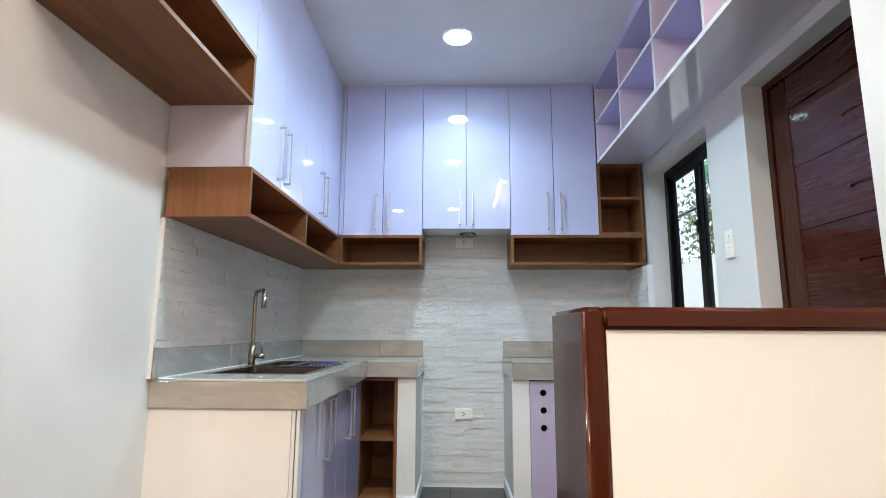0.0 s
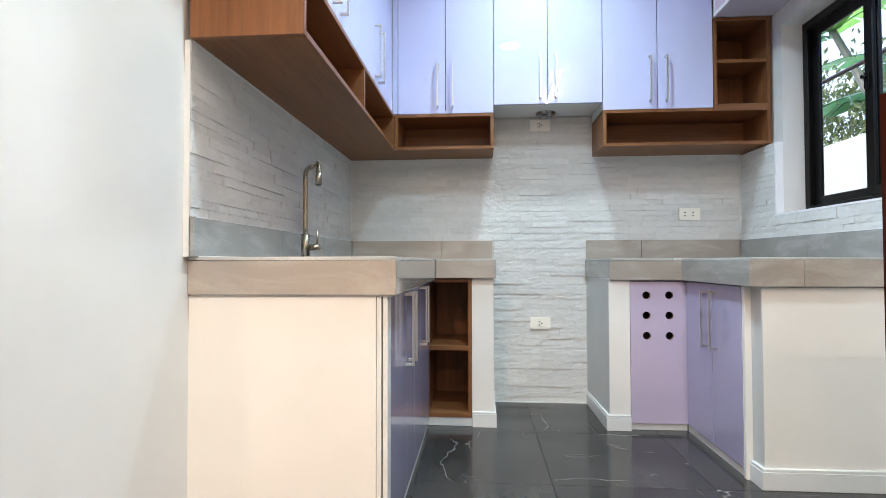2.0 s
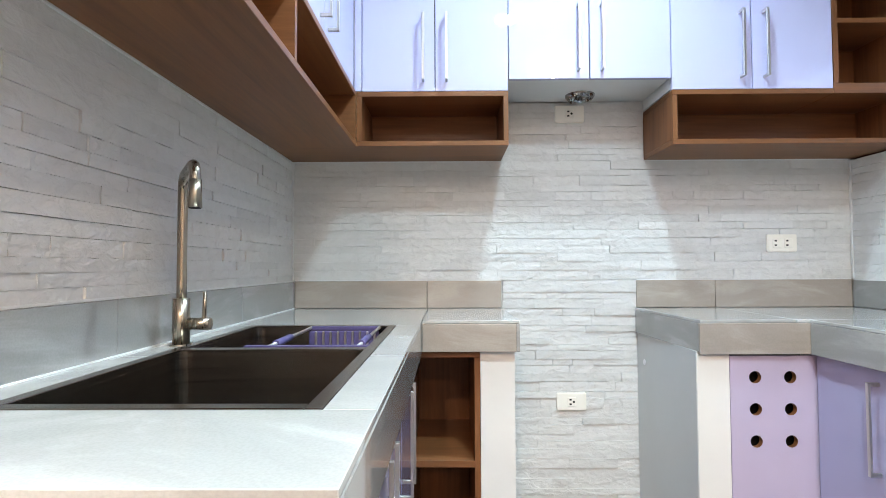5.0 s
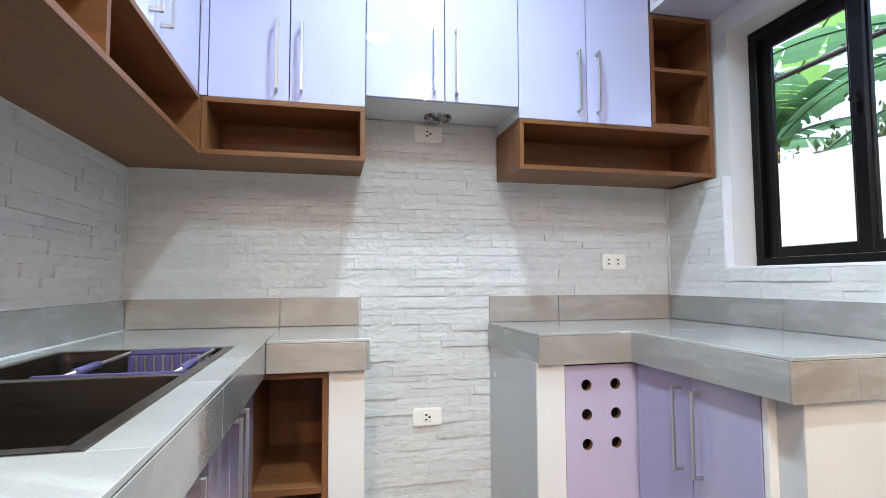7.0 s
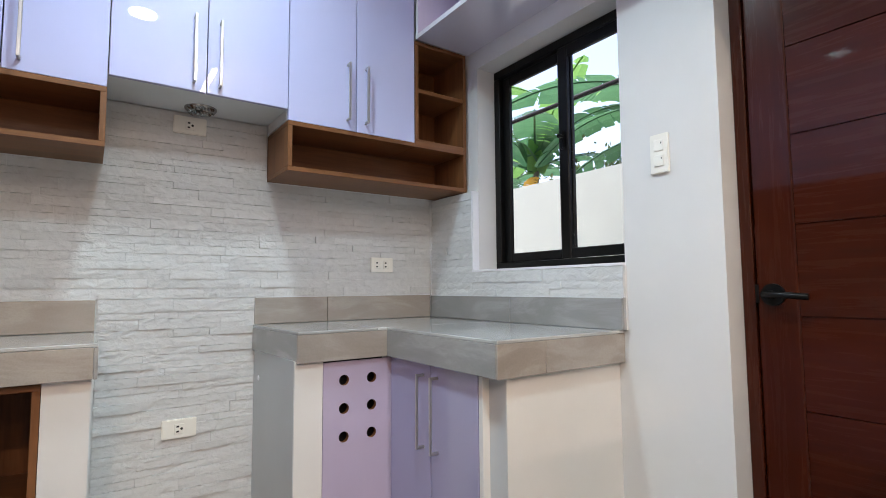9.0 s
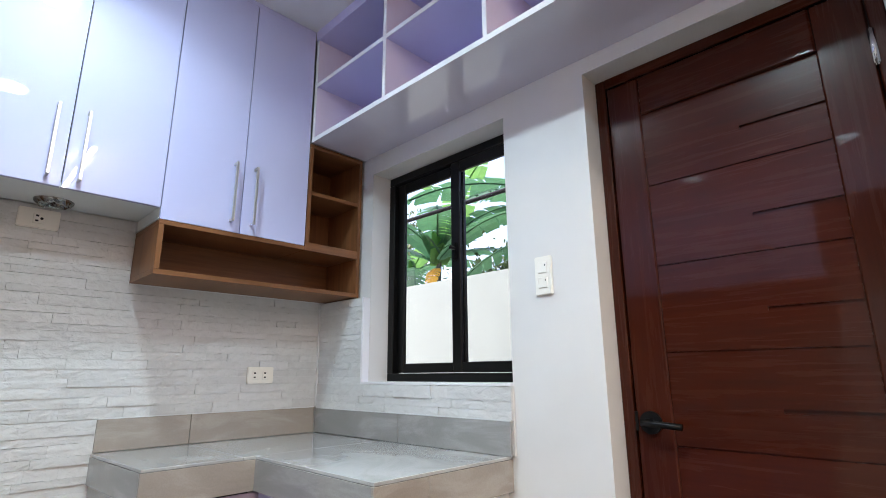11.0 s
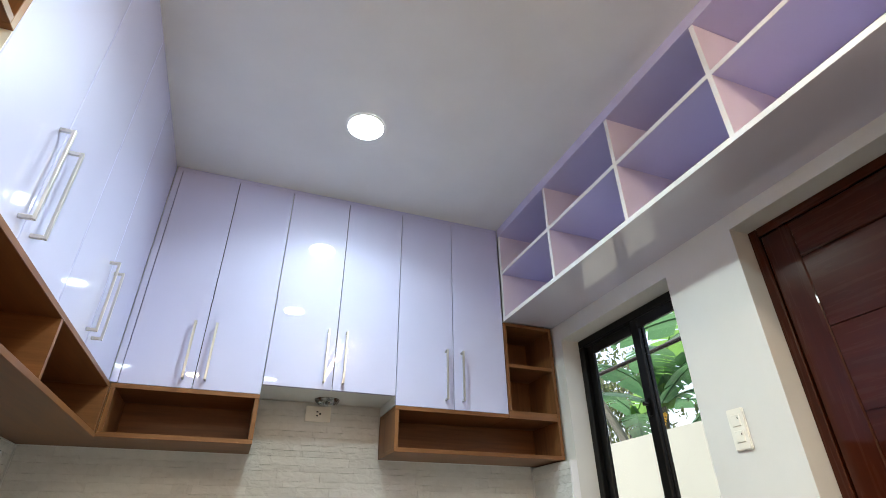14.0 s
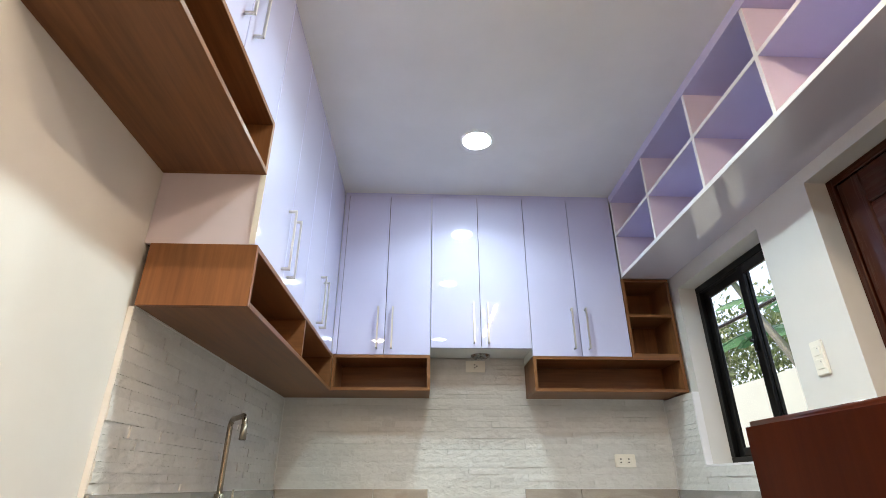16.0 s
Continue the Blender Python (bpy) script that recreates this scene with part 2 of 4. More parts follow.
def cyl(bm, a, b, r, seg=16, r2=None):
    a, b = Vector(a), Vector(b)
    turn = (b - a).to_track_quat("Z", "Y").to_matrix().to_4x4()
    bmesh.ops.create_cone(bm, cap_ends=True, segments=seg, radius1=r, radius2=r if r2 is None else r2, depth=(b - a).length,
                          matrix=Matrix.Translation((a + b) / 2) @ turn)
    return bm


def tube(bm, points, r, seg=14):
    """A round bar swept along a line of points."""
    rings = []
    pts = [Vector(p) for p in points]
    for i, p in enumerate(pts):
        d = (pts[min(i + 1, len(pts) - 1)] - pts[max(i - 1, 0)]).normalized()
        q = d.to_track_quat("Z", "Y")
        if rings:
            prev = last_q
            q = Matrix(prev.to_matrix()).to_quaternion()
            q = (prev @ Vector((0, 0, 1))).rotation_difference(d) @ prev
        last_q = q
        rings.append([bm.verts.new(p + q @ Vector((r * math.cos(k * math.tau / seg), r * math.sin(k * math.tau / seg), 0))) for k in range(seg)])
    for a, b in zip(rings, rings[1:]):
        for k in range(seg):
            bm.faces.new((a[k], a[(k + 1) % seg], b[(k + 1) % seg], b[k]))
    bm.faces.new(rings[0][::-1]), bm.faces.new(rings[-1])
    return bm


def mesh(name, bm, mat, smooth=False):
    bmesh.ops.recalc_face_normals(bm, faces=bm.faces)
    d = bpy.data.meshes.new(name)
    bm.to_mesh(d)
    bm.free()
    d.materials.append(mat)
    if smooth:
        for p in d.polygons:
            p.use_smooth = len(p.vertices) == 4 and p.area < 0.02
    return d


def thing(name, at, label, category, group=""):
    ob = new(name)
    ob.empty_display_size = 0.05
    ob.location = at
    return tagged(ob, label, category, group)


def part(name, bm, mat, parent, label="", smooth=False):
    """One mesh under a thing or a part; its bmesh is in world places."""
    ob = new(name, mesh(name, bm, mat, smooth))
    ob.parent = parent
    if parent.type == "EMPTY":
        ob.matrix_parent_inverse = Matrix.Translation(-parent.location)
    return tagged(ob, label)


def structure(name, bm, mat, label, category="structure"):
    return tagged(new(name, mesh(name, bm, mat)), label, category, kind="structure")


def skewed(bm, x1, shift):
    """The run left of x1 is not quite square to the wall: its back swings by shift."""
    for v in bm.verts:
        if v.co.x < x1:
            v.co.x += shift * (v.co.y - 3.475) / 0.5
    return bm


def out_of_square(bm):
    """The clad side walls open a little towards the living room."""
    for v in bm.verts:
        if 1.4 < v.co.x < XR - 0.003:
            v.co.x += EAST_LEAN * (3.98 - v.co.y)
        elif XL + 0.003 < v.co.x < -0.86:
            v.co.x -= WEST_LEAN * (3.98 - v.co.y)
    return bm


def B(*a, **k):
    return box(bmesh.new(), *a, **k)


# ---- the plan ----
XL, XR = -0.913, 1.505          # plain faces of the side walls
TL, TR, TB = -0.885, 1.46, 3.98  # faces of the stone cladding
TOP = 2.775                     # ceiling
YF, XF = 3.695, -0.573          # fronts of the wall cabinets
CT = 0.866                      # worktop height
EAST_LEAN, WEST_LEAN = 0.0225, 0.0060
SOUTH, WEST = -3.6, -2.8        # the living side behind

# ---- large structure ----
floor = structure("floor", B(WEST - 0.15, XR + 0.15, SOUTH - 0.15, 4.15, -0.12, -0.008), DARKGROUT, "polished black marble tile floor with white veins", "floor")
structure("wall_north", B(XL - 0.15, XR + 0.15, 4.0, 4.15, 0, TOP), WALL, "white painted wall behind the kitchen cabinets", "wall")
structure("wall_west", B(XL - 0.15, XL, 1.3, 4.0, 0, TOP), WALL, "white painted plaster wall beside the sink", "wall")
structure("wall_west_return", B(WEST, XL - 0.15, 1.3, 1.45, 0, TOP), WALL, "white painted plaster wall", "wall")
structure("wall_living_west", B(WEST - 0.15, WEST, SOUTH, 1.45, 0, TOP), WALL, "white painted living room wall", "wall")
structure("wall_south", B(WEST - 0.15, XR + 0.15, SOUTH - 0.15, SOUTH, 0, TOP), WALL, "white painted living room wall", "wall")
structure("ceiling", B(WEST - 0.15, XR + 0.15, SOUTH - 0.15, 4.15, TOP, TOP + 0.12), CEIL, "plain white painted ceiling", "ceiling")
WY0, WY1, WZ0, WZ1 = 2.815, 3.622, 1.10, 2.092      # window opening
DY0, DY1, DZ1 = 1.70, 2.472, 2.126                   # door opening
bm = bmesh.new()
XO = XR + 0.15
for y0, y1, z0, z1 in ((WY1, 4.0, 0, TOP), (WY0, WY1, 0, WZ0), (WY0, WY1, WZ1, TOP), (DY1, WY0, 0, TOP), (DY0, DY1, DZ1, TOP), (SOUTH, DY0, 0, TOP)):
    box(bm, XR, XO, y0, y1, z0, z1)
bmesh.ops.remove_doubles(bm, verts=bm.verts, dist=1e-5)
structure("wall_east", bm, WALL, "white painted wall with a window and a door opening", "wall")

# ---- outside ----
structure("ground", B(-400, 400, -400, 400, -0.3, -0.15), SOIL, "bare pale ground around the house", "ground")
structure("boundary_wall", B(3.0, 3.15, -2, 9, -0.15, 1.875), OUTWALL, "white painted boundary wall outside the window", "wall")


def banana_leaf(bm, base, way, length, width, droop, seed, tears=9):
    rnd = random.Random(seed)
    base, way = Vector(base), Vector(way).normalized()
    side = way.cross(Vector((0, 0, 1))).normalized()
    n = 26
    spine, d = [base.copy()], way.copy()
    for i in range(n):
        d = (d + Vector((0, 0, -droop / n))).normalized()
        spine.append(spine[-1] + d * length / n)
    cut = {rnd.randrange(3, n - 1): rnd.uniform(0.05, 0.6) for _ in range(tears)}
    for s in (-1, 1):
        tilt = rnd.uniform(0.15, 0.45)
        edge = []
        for i, p in enumerate(spine):
            u = i / n
            w = width / 2 * (math.sin(math.pi * min(1, u * 0.9 + 0.1)) ** 0.6) * (0.1 if i == n else 1) * rnd.uniform(0.93, 1.04)
            edge.append(p + side * s * w + Vector((0, 0, -w * tilt)) + (spine[min(i + 1, n)] - spine[max(i - 1, 0)]) * 0.6)
        for i in range(n):
            k = cut.get(i, 1.0) if s > 0 else cut.get(n - i, 1.0)
            a, b = spine[i], spine[i + 1]
            ea, eb = edge[i], edge[i + 1]
            if k < 1:
                eb = b.lerp(eb, 1.0) - (eb - ea) * (0.55 + 0.3 * k)
            ma, mb = a.lerp(ea, 0.5) + Vector((0, 0, 0.015)), b.lerp(eb, 0.5) + Vector((0, 0, 0.015))
            va = [bm.verts.new(q) for q in (a, b, mb, ma, eb, ea)]
            bm.faces.new(va[:4]), bm.faces.new((va[3], va[2], va[4], va[5]))
    tube(bm, spine[::2], width * 0.02, 6)


def banana_plant(at, height, leaves, seed, lean=(0, 0)):
    rnd = random.Random(seed)
    x, y = at
    plant = thing("banana_plant", (x, y, -0.15), "green banana plant with torn drooping leaves behind the wall", "plant", "banana plants outside the window")
    top = Vector((x + lean[0], y + lean[1], height))
    bm = bmesh.new()
    pts = [Vector((x, y, -0.15)).lerp(top, k / 8) + Vector((0.02 * math.sin(k), 0.02 * math.cos(k * 2), 0)) for k in range(9)]
    for k in range(8):
        cyl(bm, pts[k], pts[k + 1], 0.10 - 0.006 * k, 12, 0.094 - 0.006 * k)
    part("stem", bm, STEM, plant, "grey brown banana stem", True)
    for i, (ang, up, length, width, droop, mat) in enumerate(leaves):
        bm = bmesh.new()
        banana_leaf(bm, top - Vector((0, 0, 0.05 * i)), (math.cos(radians(ang)), math.sin(radians(ang)), up), length, width, droop, seed * 31 + i)
        part("leaf", bm, mat, plant)


banana_plant((6.0, 6.9), 4.9, [(250, 0.5, 2.4, 0.6, 1.5, BANANA2), (180, 0.6, 2.2, 0.6, 1.6, BANANA), (300, 0.6, 2.4, 0.6, 1.5, BANANA2), (90, 0.7, 2.2, 0.6, 1.5, BANANA)], 3, (0.0, 3.2))
banana_plant((6.3, 5.0), 3.2, [(130, 0.85, 2.7, 0.75, 1.2, BANANA), (95, 0.75, 2.9, 0.75, 1.4, BANANA), (165, 0.7, 2.3, 0.7, 1.3, BANANA), (75, 1.3, 2.6, 0.7, 1.1, BANANA2),
                               (110, 0.3, 2.3, 0.62, 1.2, BANANA), (60, 0.4, 2.3, 0.62, 1.2, BANANA)], 7)
banana_plant((6.9, 8.6), 3.4, [(225, 0.65, 2.7, 0.75, 1.1, BANANA), (265, 0.8, 2.9, 0.72, 1.2, BANANA), (185, 0.9, 2.4, 0.7, 1.3, BANANA), (285, 0.4, 2.4, 0.7, 1.1, BANANA), (120, 0.8, 2.6, 0.7, 1.3, BANANA),
                               (245, 1.4, 2.6, 0.7, 1.0, BANANA2), (212, 0.0, 0.95, 0.26, 1.6, YELLOWLEAF)], 12)
banana_plant((8.2, 10.8), 3.6, [(200, 0.6, 2.6, 0.7, 1.3, BANANA), (255, 0.9, 2.6, 0.7, 1.3, BANANA2), (310, 0.7, 2.5, 0.7, 1.4, BANANA), (230, 0.3, 2.3, 0.65, 1.3, BANANA)], 19)


def bush(name, at, size, count, seed, label):
    rnd = random.Random(seed)
    b = thing(name, (at[0], at[1], -0.15), label, "tree")
    bm = bmesh.new()
    for k in range(7):
        a = rnd.uniform(0, math.tau)
        e = Vector((at[0] + math.cos(a) * size[0] * 0.5, at[1] + math.sin(a) * size[1] * 0.5, at[2] + rnd.uniform(-0.3, 0.6) * size[2]))
        cyl(bm, (at[0], at[1], -0.15), e, 0.05, 7, 0.012)
    part("branch", bm, STEM, b)
    verts, faces = [], []
    for k in range(count):
        p = Vector((rnd.gauss(0, 0.42), rnd.gauss(0, 0.42), rnd.gauss(0, 0.42)))
        c = Vector((at[0] + p.x * size[0], at[1] + p.y * size[1], at[2] + p.z * size[2]))
        q = Euler((rnd.uniform(0, 6), rnd.uniform(0, 6), rnd.uniform(0, 6))).to_matrix()
        s = rnd.uniform(0.05, 0.11)
        i = len(verts)
        verts += [c + q @ Vector(o) * s for o in ((-1, 0, 0), (0, -0.45, 0.1), (1, 0, 0), (0, 0.45, 0.1))]
        faces.append((i, i + 1, i + 2, i + 3))
    d = bpy.data.meshes.new("crown")
    d.from_pydata(verts, [], faces)
    d.materials.append(LEAVES)
    ob = new("crown", d)
    ob.parent, ob.matrix_parent_inverse = b, Matrix.Translation(-b.location)
    ob["kind"] = "stuff"


bush("garden_tree", (9.5, 13.5, 4.6), (1.5, 2.2, 1.5), 3000, 5, "thin crowned small leaved tree behind the boundary wall")
bush("garden_tree", (8.0, 15.0, 4.3), (1.5, 2.2, 1.6), 3000, 6, "thin crowned small leaved tree behind the boundary wall")
bush("garden_bush", (7.8, 7.2, 2.9), (0.8, 1.5, 0.6), 1300, 8, "green bush showing above the boundary wall")
cable = thing("overhead_cable", (3.5, 5, 2.72), "dark cable strung outside the window", "cable")
part("wire", tube(bmesh.new(), [(XO - 0.005, -3.0, 2.72), (2.2, -2.2, 2.715), (2.9, -0.8, 2.71), (3.3, 0.8, 2.71)] + [(3.5, y, 2.71 + 0.003 * (y - 5) ** 2) for y in (2.2, 3, 4, 5, 6, 7, 9, 12, 16)], 0.022, 8), BLACKMETAL, cable, smooth=True)

# ---- window ----
win = thing("window_1", (1.63, 3.22, WZ0), "black aluminium sliding window with two clear panes", "window")
win["kind"] = "structure"
fx0, fx1 = 1.61, 1.655
for a in ((WY0, WY1, WZ0, WZ0 + 0.035), (WY0, WY1, WZ1 - 0.04, WZ1)):
    part("frame", B(fx0, fx1, a[0], a[1], a[2], a[3], bevel=0.003), BLACKMETAL, win)
for a in ((WY1 - 0.040, WY1), (WY0, WY0 + 0.03)):
    part("frame", B(fx0, fx1, a[0], a[1], WZ0 + 0.035, WZ1 - 0.04, bevel=0.003), BLACKMETAL, win)


def sash(y0, y1, x0, x1, near, far):
    s = part("sash", B(x0, x1, y0, y0 + near, WZ0 + 0.037, WZ1 - 0.042, bevel=0.003), BLACKMETAL, win)
    part("stile", B(x0, x1, y1 - far, y1, WZ0 + 0.037, WZ1 - 0.042, bevel=0.003), BLACKMETAL, s)
    part("rail", B(x0, x1, y0 + near, y1 - far, WZ0 + 0.037, WZ0 + 0.078, bevel=0.003), BLACKMETAL, s)
    part("rail", B(x0, x1, y0 + near, y1 - far, WZ1 - 0.09, WZ1 - 0.042, bevel=0.003), BLACKMETAL, s)
    xm = (x0 + x1) / 2
    p = part("pane", B(xm - 0.002, xm + 0.002, y0 + near, y1 - far, WZ0 + 0.078, WZ1 - 0.09), GLASS, s, "clear window pane")
    p.visible_shadow = False
    return s


sash(3.145, WY1 - 0.040, 1.634, 1.652, 0.078, 0.050)
inner = sash(WY0 + 0.03, 3.200, 1.612, 1.631, 0.03, 0.05)
bm = B(1.598, 1.612, 3.165, 3.188, 1.60, 1.68, bevel=0.004, seg=2)
cyl(bm, (1.598, 3.176, 1.655), (1.582, 3.176, 1.655), 0.009, 12)
cyl(bm, (1.584, 3.176, 1.655), (1.584, 3.150, 1.645), 0.006, 10)
part("latch", bm, BLACKMETAL, inner, "black window latch")

# ---- door ----
door = thing("door_1", (1.62, 2.08, 0), "closed dark mahogany panel door with grooved boards", "door")
door["kind"] = "structure"
jx0, jx1 = 1.593, 1.655
part("jamb", B(jx0, jx1, DY1 - 0.035, DY1, 0, DZ1, bevel=0.003), DOORZ, door)
part("jamb", B(jx0, jx1, DY0, DY0 + 0.035, 0, DZ1, bevel=0.003), DOORZ, door)
part("head", B(jx0, jx1, DY0 + 0.035, DY1 - 0.035, DZ1 - 0.035, DZ1, bevel=0.003), DOORY, door)
ly0, ly1, lz1 = DY0 + 0.038, DY1 - 0.038, DZ1 - 0.038
lx = 1.600
py0, py1, pz1 = 1.850, 2.326, 1.955
# Unseen board added to block daylight leaking round the leaf.
part("light_block", B(1.6415, 1.6545, DY0 + 0.0352, DY1 - 0.0352, 0.0, DZ1 - 0.0352), GAPSHADE, door)
leaf = part("leaf", B(lx + 0.012, 1.64, ly0, ly1, 0.012, lz1), DOORY, door, "dark core of the door leaf")
part("stile", B(lx, lx + 0.02, py1, ly1, 0.012, lz1, bevel=0.004), DOORZ, leaf)
part("stile", B(lx, lx + 0.02, ly0, py0, 0.012, lz1, bevel=0.004), DOORZ, leaf)
part("rail", B(lx, lx + 0.02, py0, py1, pz1, lz1, bevel=0.004), DOORY, leaf)
part("rail", B(lx, lx + 0.02, py0, py1, 0.012, 0.155, bevel=0.004), DOORY, leaf)
zs = [0.158, 0.413, 0.671, 0.930, 1.188, 1.446, 1.705, 1.949]
for z0, z1 in zip(zs, zs[1:]):
    zn = z0 + 0.105
    ym = 2.052
    bm = B(lx + 0.005, lx + 0.02, py0 + 0.001, py1 - 0.001, z0 + 0.002, zn - 0.007)
    box(bm, lx + 0.005, lx + 0.02, ym, py1 - 0.001, zn - 0.007, zn + 0.005)
    box(bm, lx + 0.005, lx + 0.02, py0 + 0.001, py1 - 0.001, zn + 0.005, z1 - 0.002)
    bmesh.ops.remove_doubles(bm, verts=bm.verts, dist=1e-5)
    part("board", bm, DOORY, leaf)
bm = bmesh.new()
cyl(bm, (lx, 2.388, 0.990), (lx - 0.012, 2.388, 0.990), 0.032, 24)
cyl(bm, (lx - 0.012, 2.388, 0.990), (lx - 0.05, 2.388, 0.990), 0.012, 14)
tube(bm, [(lx - 0.048, 2.398, 0.990), (lx - 0.05, 2.36, 0.990), (lx - 0.05, 2.32, 0.988), (lx - 0.047, 2.285, 0.985)], 0.009, 12)
part("door_handle", bm, BLACKMETAL, door, "black lever handle with round rose", True)
part("latch_plate", B(lx - 0.003, lx + 0.003, 2.428, 2.440, 0.965, 1.02), BLACKMETAL, door)
for z in (1.86, 1.05, 0.22):
    bm = cyl(bmesh.new(), (1.590, 1.736, z), (1.590, 1.736, z + 0.095), 0.008, 12)
    cyl(bm, (1.590, 1.736, z - 0.004), (1.590, 1.736, z + 0.099), 0.005, 10)
    part("hinge", bm, CHROME, door, "bright steel hinge", True)


# ---- ceiling lamps ----
def downlight(x, y, mat, label, colour, watts, spread=BEAM):
    d = thing("downlight", (x, y, TOP), label, "ceiling light", "recessed ceiling downlights")
    bm = bmesh.new()
    seg = 40
    prof = [(0.077, -0.001), (0.078, -0.006), (0.082, -0.008), (0.088, -0.004), (0.089, -0.001)]
    rings = [[bm.verts.new((x + r * math.cos(k * math.tau / seg), y + r * math.sin(k * math.tau / seg), TOP + z)) for k in range(seg)] for r, z in prof]
    for a, b in zip(rings, rings[1:]):
        for k in range(seg):
            bm.faces.new((a[k], a[(k + 1) % seg], b[(k + 1) % seg], b[k]))
    part("trim_ring", bm, EDGE, d, "white trim ring", True)
    part("diffuser", cyl(bmesh.new(), (x, y, TOP - 0.0065), (x, y, TOP - 0.001), 0.0765, 40), mat, d, "glowing round diffuser")
    beam = new("downlight_beam", bpy.data.lights.new("downlight_beam", "AREA"))
    beam.data.shape, beam.data.size, beam.data.energy, beam.data.color = "DISK", 0.15, watts, colour
    beam.data.spread = radians(spread)
    beam.location = (x, y, TOP - 0.009)


downlight(0.24, 3.10, LIT_COOL, "glowing cool white recessed round downlight over the kitchen", COOL, LAMP_NEAR, 138)
for x, y, w in ((0.19, 2.03, LAMP_MID), (0.17, -0.06, LAMP)):
    downlight(x, y, LIT_COOL, "glowing cool white recessed round downlight", COOL, w)
# The pair at y -1.9 is invented fill for the south faces.
for x, y in ((-0.65, -0.15), (-1.5, -1.9), (0.4, -1.9)):
    downlight(x, y, LIT_WARM, "glowing warm white recessed round downlight, those at y -1.9 added as fill", WARM, LAMP_WARM, 155)
tl = thing("tube_light", (0.72, 0.88, TOP), "glowing white batten tube light on the ceiling", "ceiling light")
part("batten", B(0.70, 0.745, 0.26, 1.50, TOP - 0.03, TOP, bevel=0.004), EDGE, tl, "white metal batten")
part("tube", cyl(bmesh.new(), (0.7225, 0.285, TOP - 0.045), (0.7225, 1.475, TOP - 0.045), 0.013, 16), LIT_TUBE, tl, "glowing tube", True)


# ---- cabinets ----
def handle(parent, face, u, z0, z1, axis):
    """A square-ended bar on two posts. axis: the way it stands off, 'x' (+x) or 'y' (-y)."""
    bm = bmesh.new()
    posts = ((z0, z0 + 0.010), (z1 - 0.010, z1))
    w, near, far = 0.0052, 0.026, 0.0335
    if axis == "y":
        box(bm, u - w, u + w, face - far, face - near, z0, z1, bevel=0.0012)
        for a, b in posts:
            box(bm, u - 0.0042, u + 0.0042, face - near - 0.0005, face, a, b, bevel=0.0008)
    else:
        s = 1 if axis == "x" else -1
        for d0, d1, h, a, b in ((near, far, w, z0, z1), *((0.0, near + 0.0005, 0.0042, a, b) for a, b in posts)):
            box(bm, min(face + s * d0, face + s * d1), max(face + s * d0, face + s * d1), u - h, u + h, a, b, bevel=0.001)
    part("handle", bm, NICKEL, parent, "brushed nickel bar handle")


G = 0.0018


def wall_cabinet_back(x0, x1, z0, hz, label):
    c = thing("wall_cabinet", ((x0 + x1) / 2, 3.85, z0), label, "cabinet", "lavender wall cabinets")
    # Near-black body paints the shade seen between the doors.
    part("body", B(x0 + 0.017, x1 - 0.017, YF + 0.021, 3.978, z0 + 0.017, 2.752), GAPSHADE, c)
    for a, b in ((x0 + 0.001, x0 + 0.0165), (x1 - 0.0165, x1 - 0.001)):
        part("side", B(a, b, YF + 0.0205, 3.978, z0 + 0.017, 2.752), GREYWHITE, c, "grey white cabinet side")
    part("base_board", B(x0 + 0.001, x1 - 0.001, YF + 0.0195, 3.978, z0, z0 + 0.0165), GREYWHITE, c, "grey white cabinet base")
    xm = (x0 + x1) / 2
    for a, b, u in ((x0, xm, xm - 0.043), (xm, x1, xm + 0.043)):
        d = part("door", B(a + G, b - G, YF, YF + 0.018, z0 - 0.004, 2.750, bevel=0.0015), LAVENDER, c, "high gloss lavender door")
        handle(d, YF, u, hz, hz + 0.25, "y")


wall_cabinet_back(-0.545, -0.002, 1.692, 1.722, "glossy lavender two door wall cabinet above a wooden shelf")
wall_cabinet_back(-0.002, 0.598, 1.735, 1.757, "glossy lavender two door wall cabinet over the cooker gap")
wall_cabinet_back(0.598, 1.190, 1.692, 1.727, "glossy lavender two door wall cabinet beside an open cubby")
structure("trim_1", B(XF, -0.5465, YF + 0.004, YF + 0.02, 1.692, 2.752), LAVENDER, "lavender filler strip in the cabinet corner", "trim")
structure("trim_2", B(XF, 1.19, YF + 0.006, YF + 0.03, 2.7525, TOP), LAVENDER, "lavender strip between cabinets and ceiling", "trim")
structure("trim_3", B(XF - 0.03, XF - 0.006, 1.512, YF + 0.005, 2.7525, TOP), LAVENDER, "lavender strip between cabinets and ceiling", "trim")


def wall_cabinet_left(y0, y1, z0, hz, label):
    c = thing("wall_cabinet", (-0.74, (y0 + y1) / 2, z0), label, "cabinet", "lavender wall cabinets")
    part("body", B(XL + 0.001, XF - 0.021, y0 + 0.018, y1 - 0.001, z0, 2.752), GAPSHADE, c)
    part("side", B(XL + 0.001, XF - 0.0195, y0 + 0.001, y0 + 0.0175, z0, 2.752), GREYLILAC, c, "pale lilac cabinet side")
    ym = (y0 + y1) / 2
    for a, b, u in ((y0, ym, ym - 0.043), (ym, y1, ym + 0.043)):
        d = part("door", B(XF - 0.018, XF, a + G, b - G, z0 - 0.002, 2.750, bevel=0.0015), LAVENDER, c, "high gloss lavender door")
        handle(d, XF, u, hz, hz + 0.25, "x")
    return c


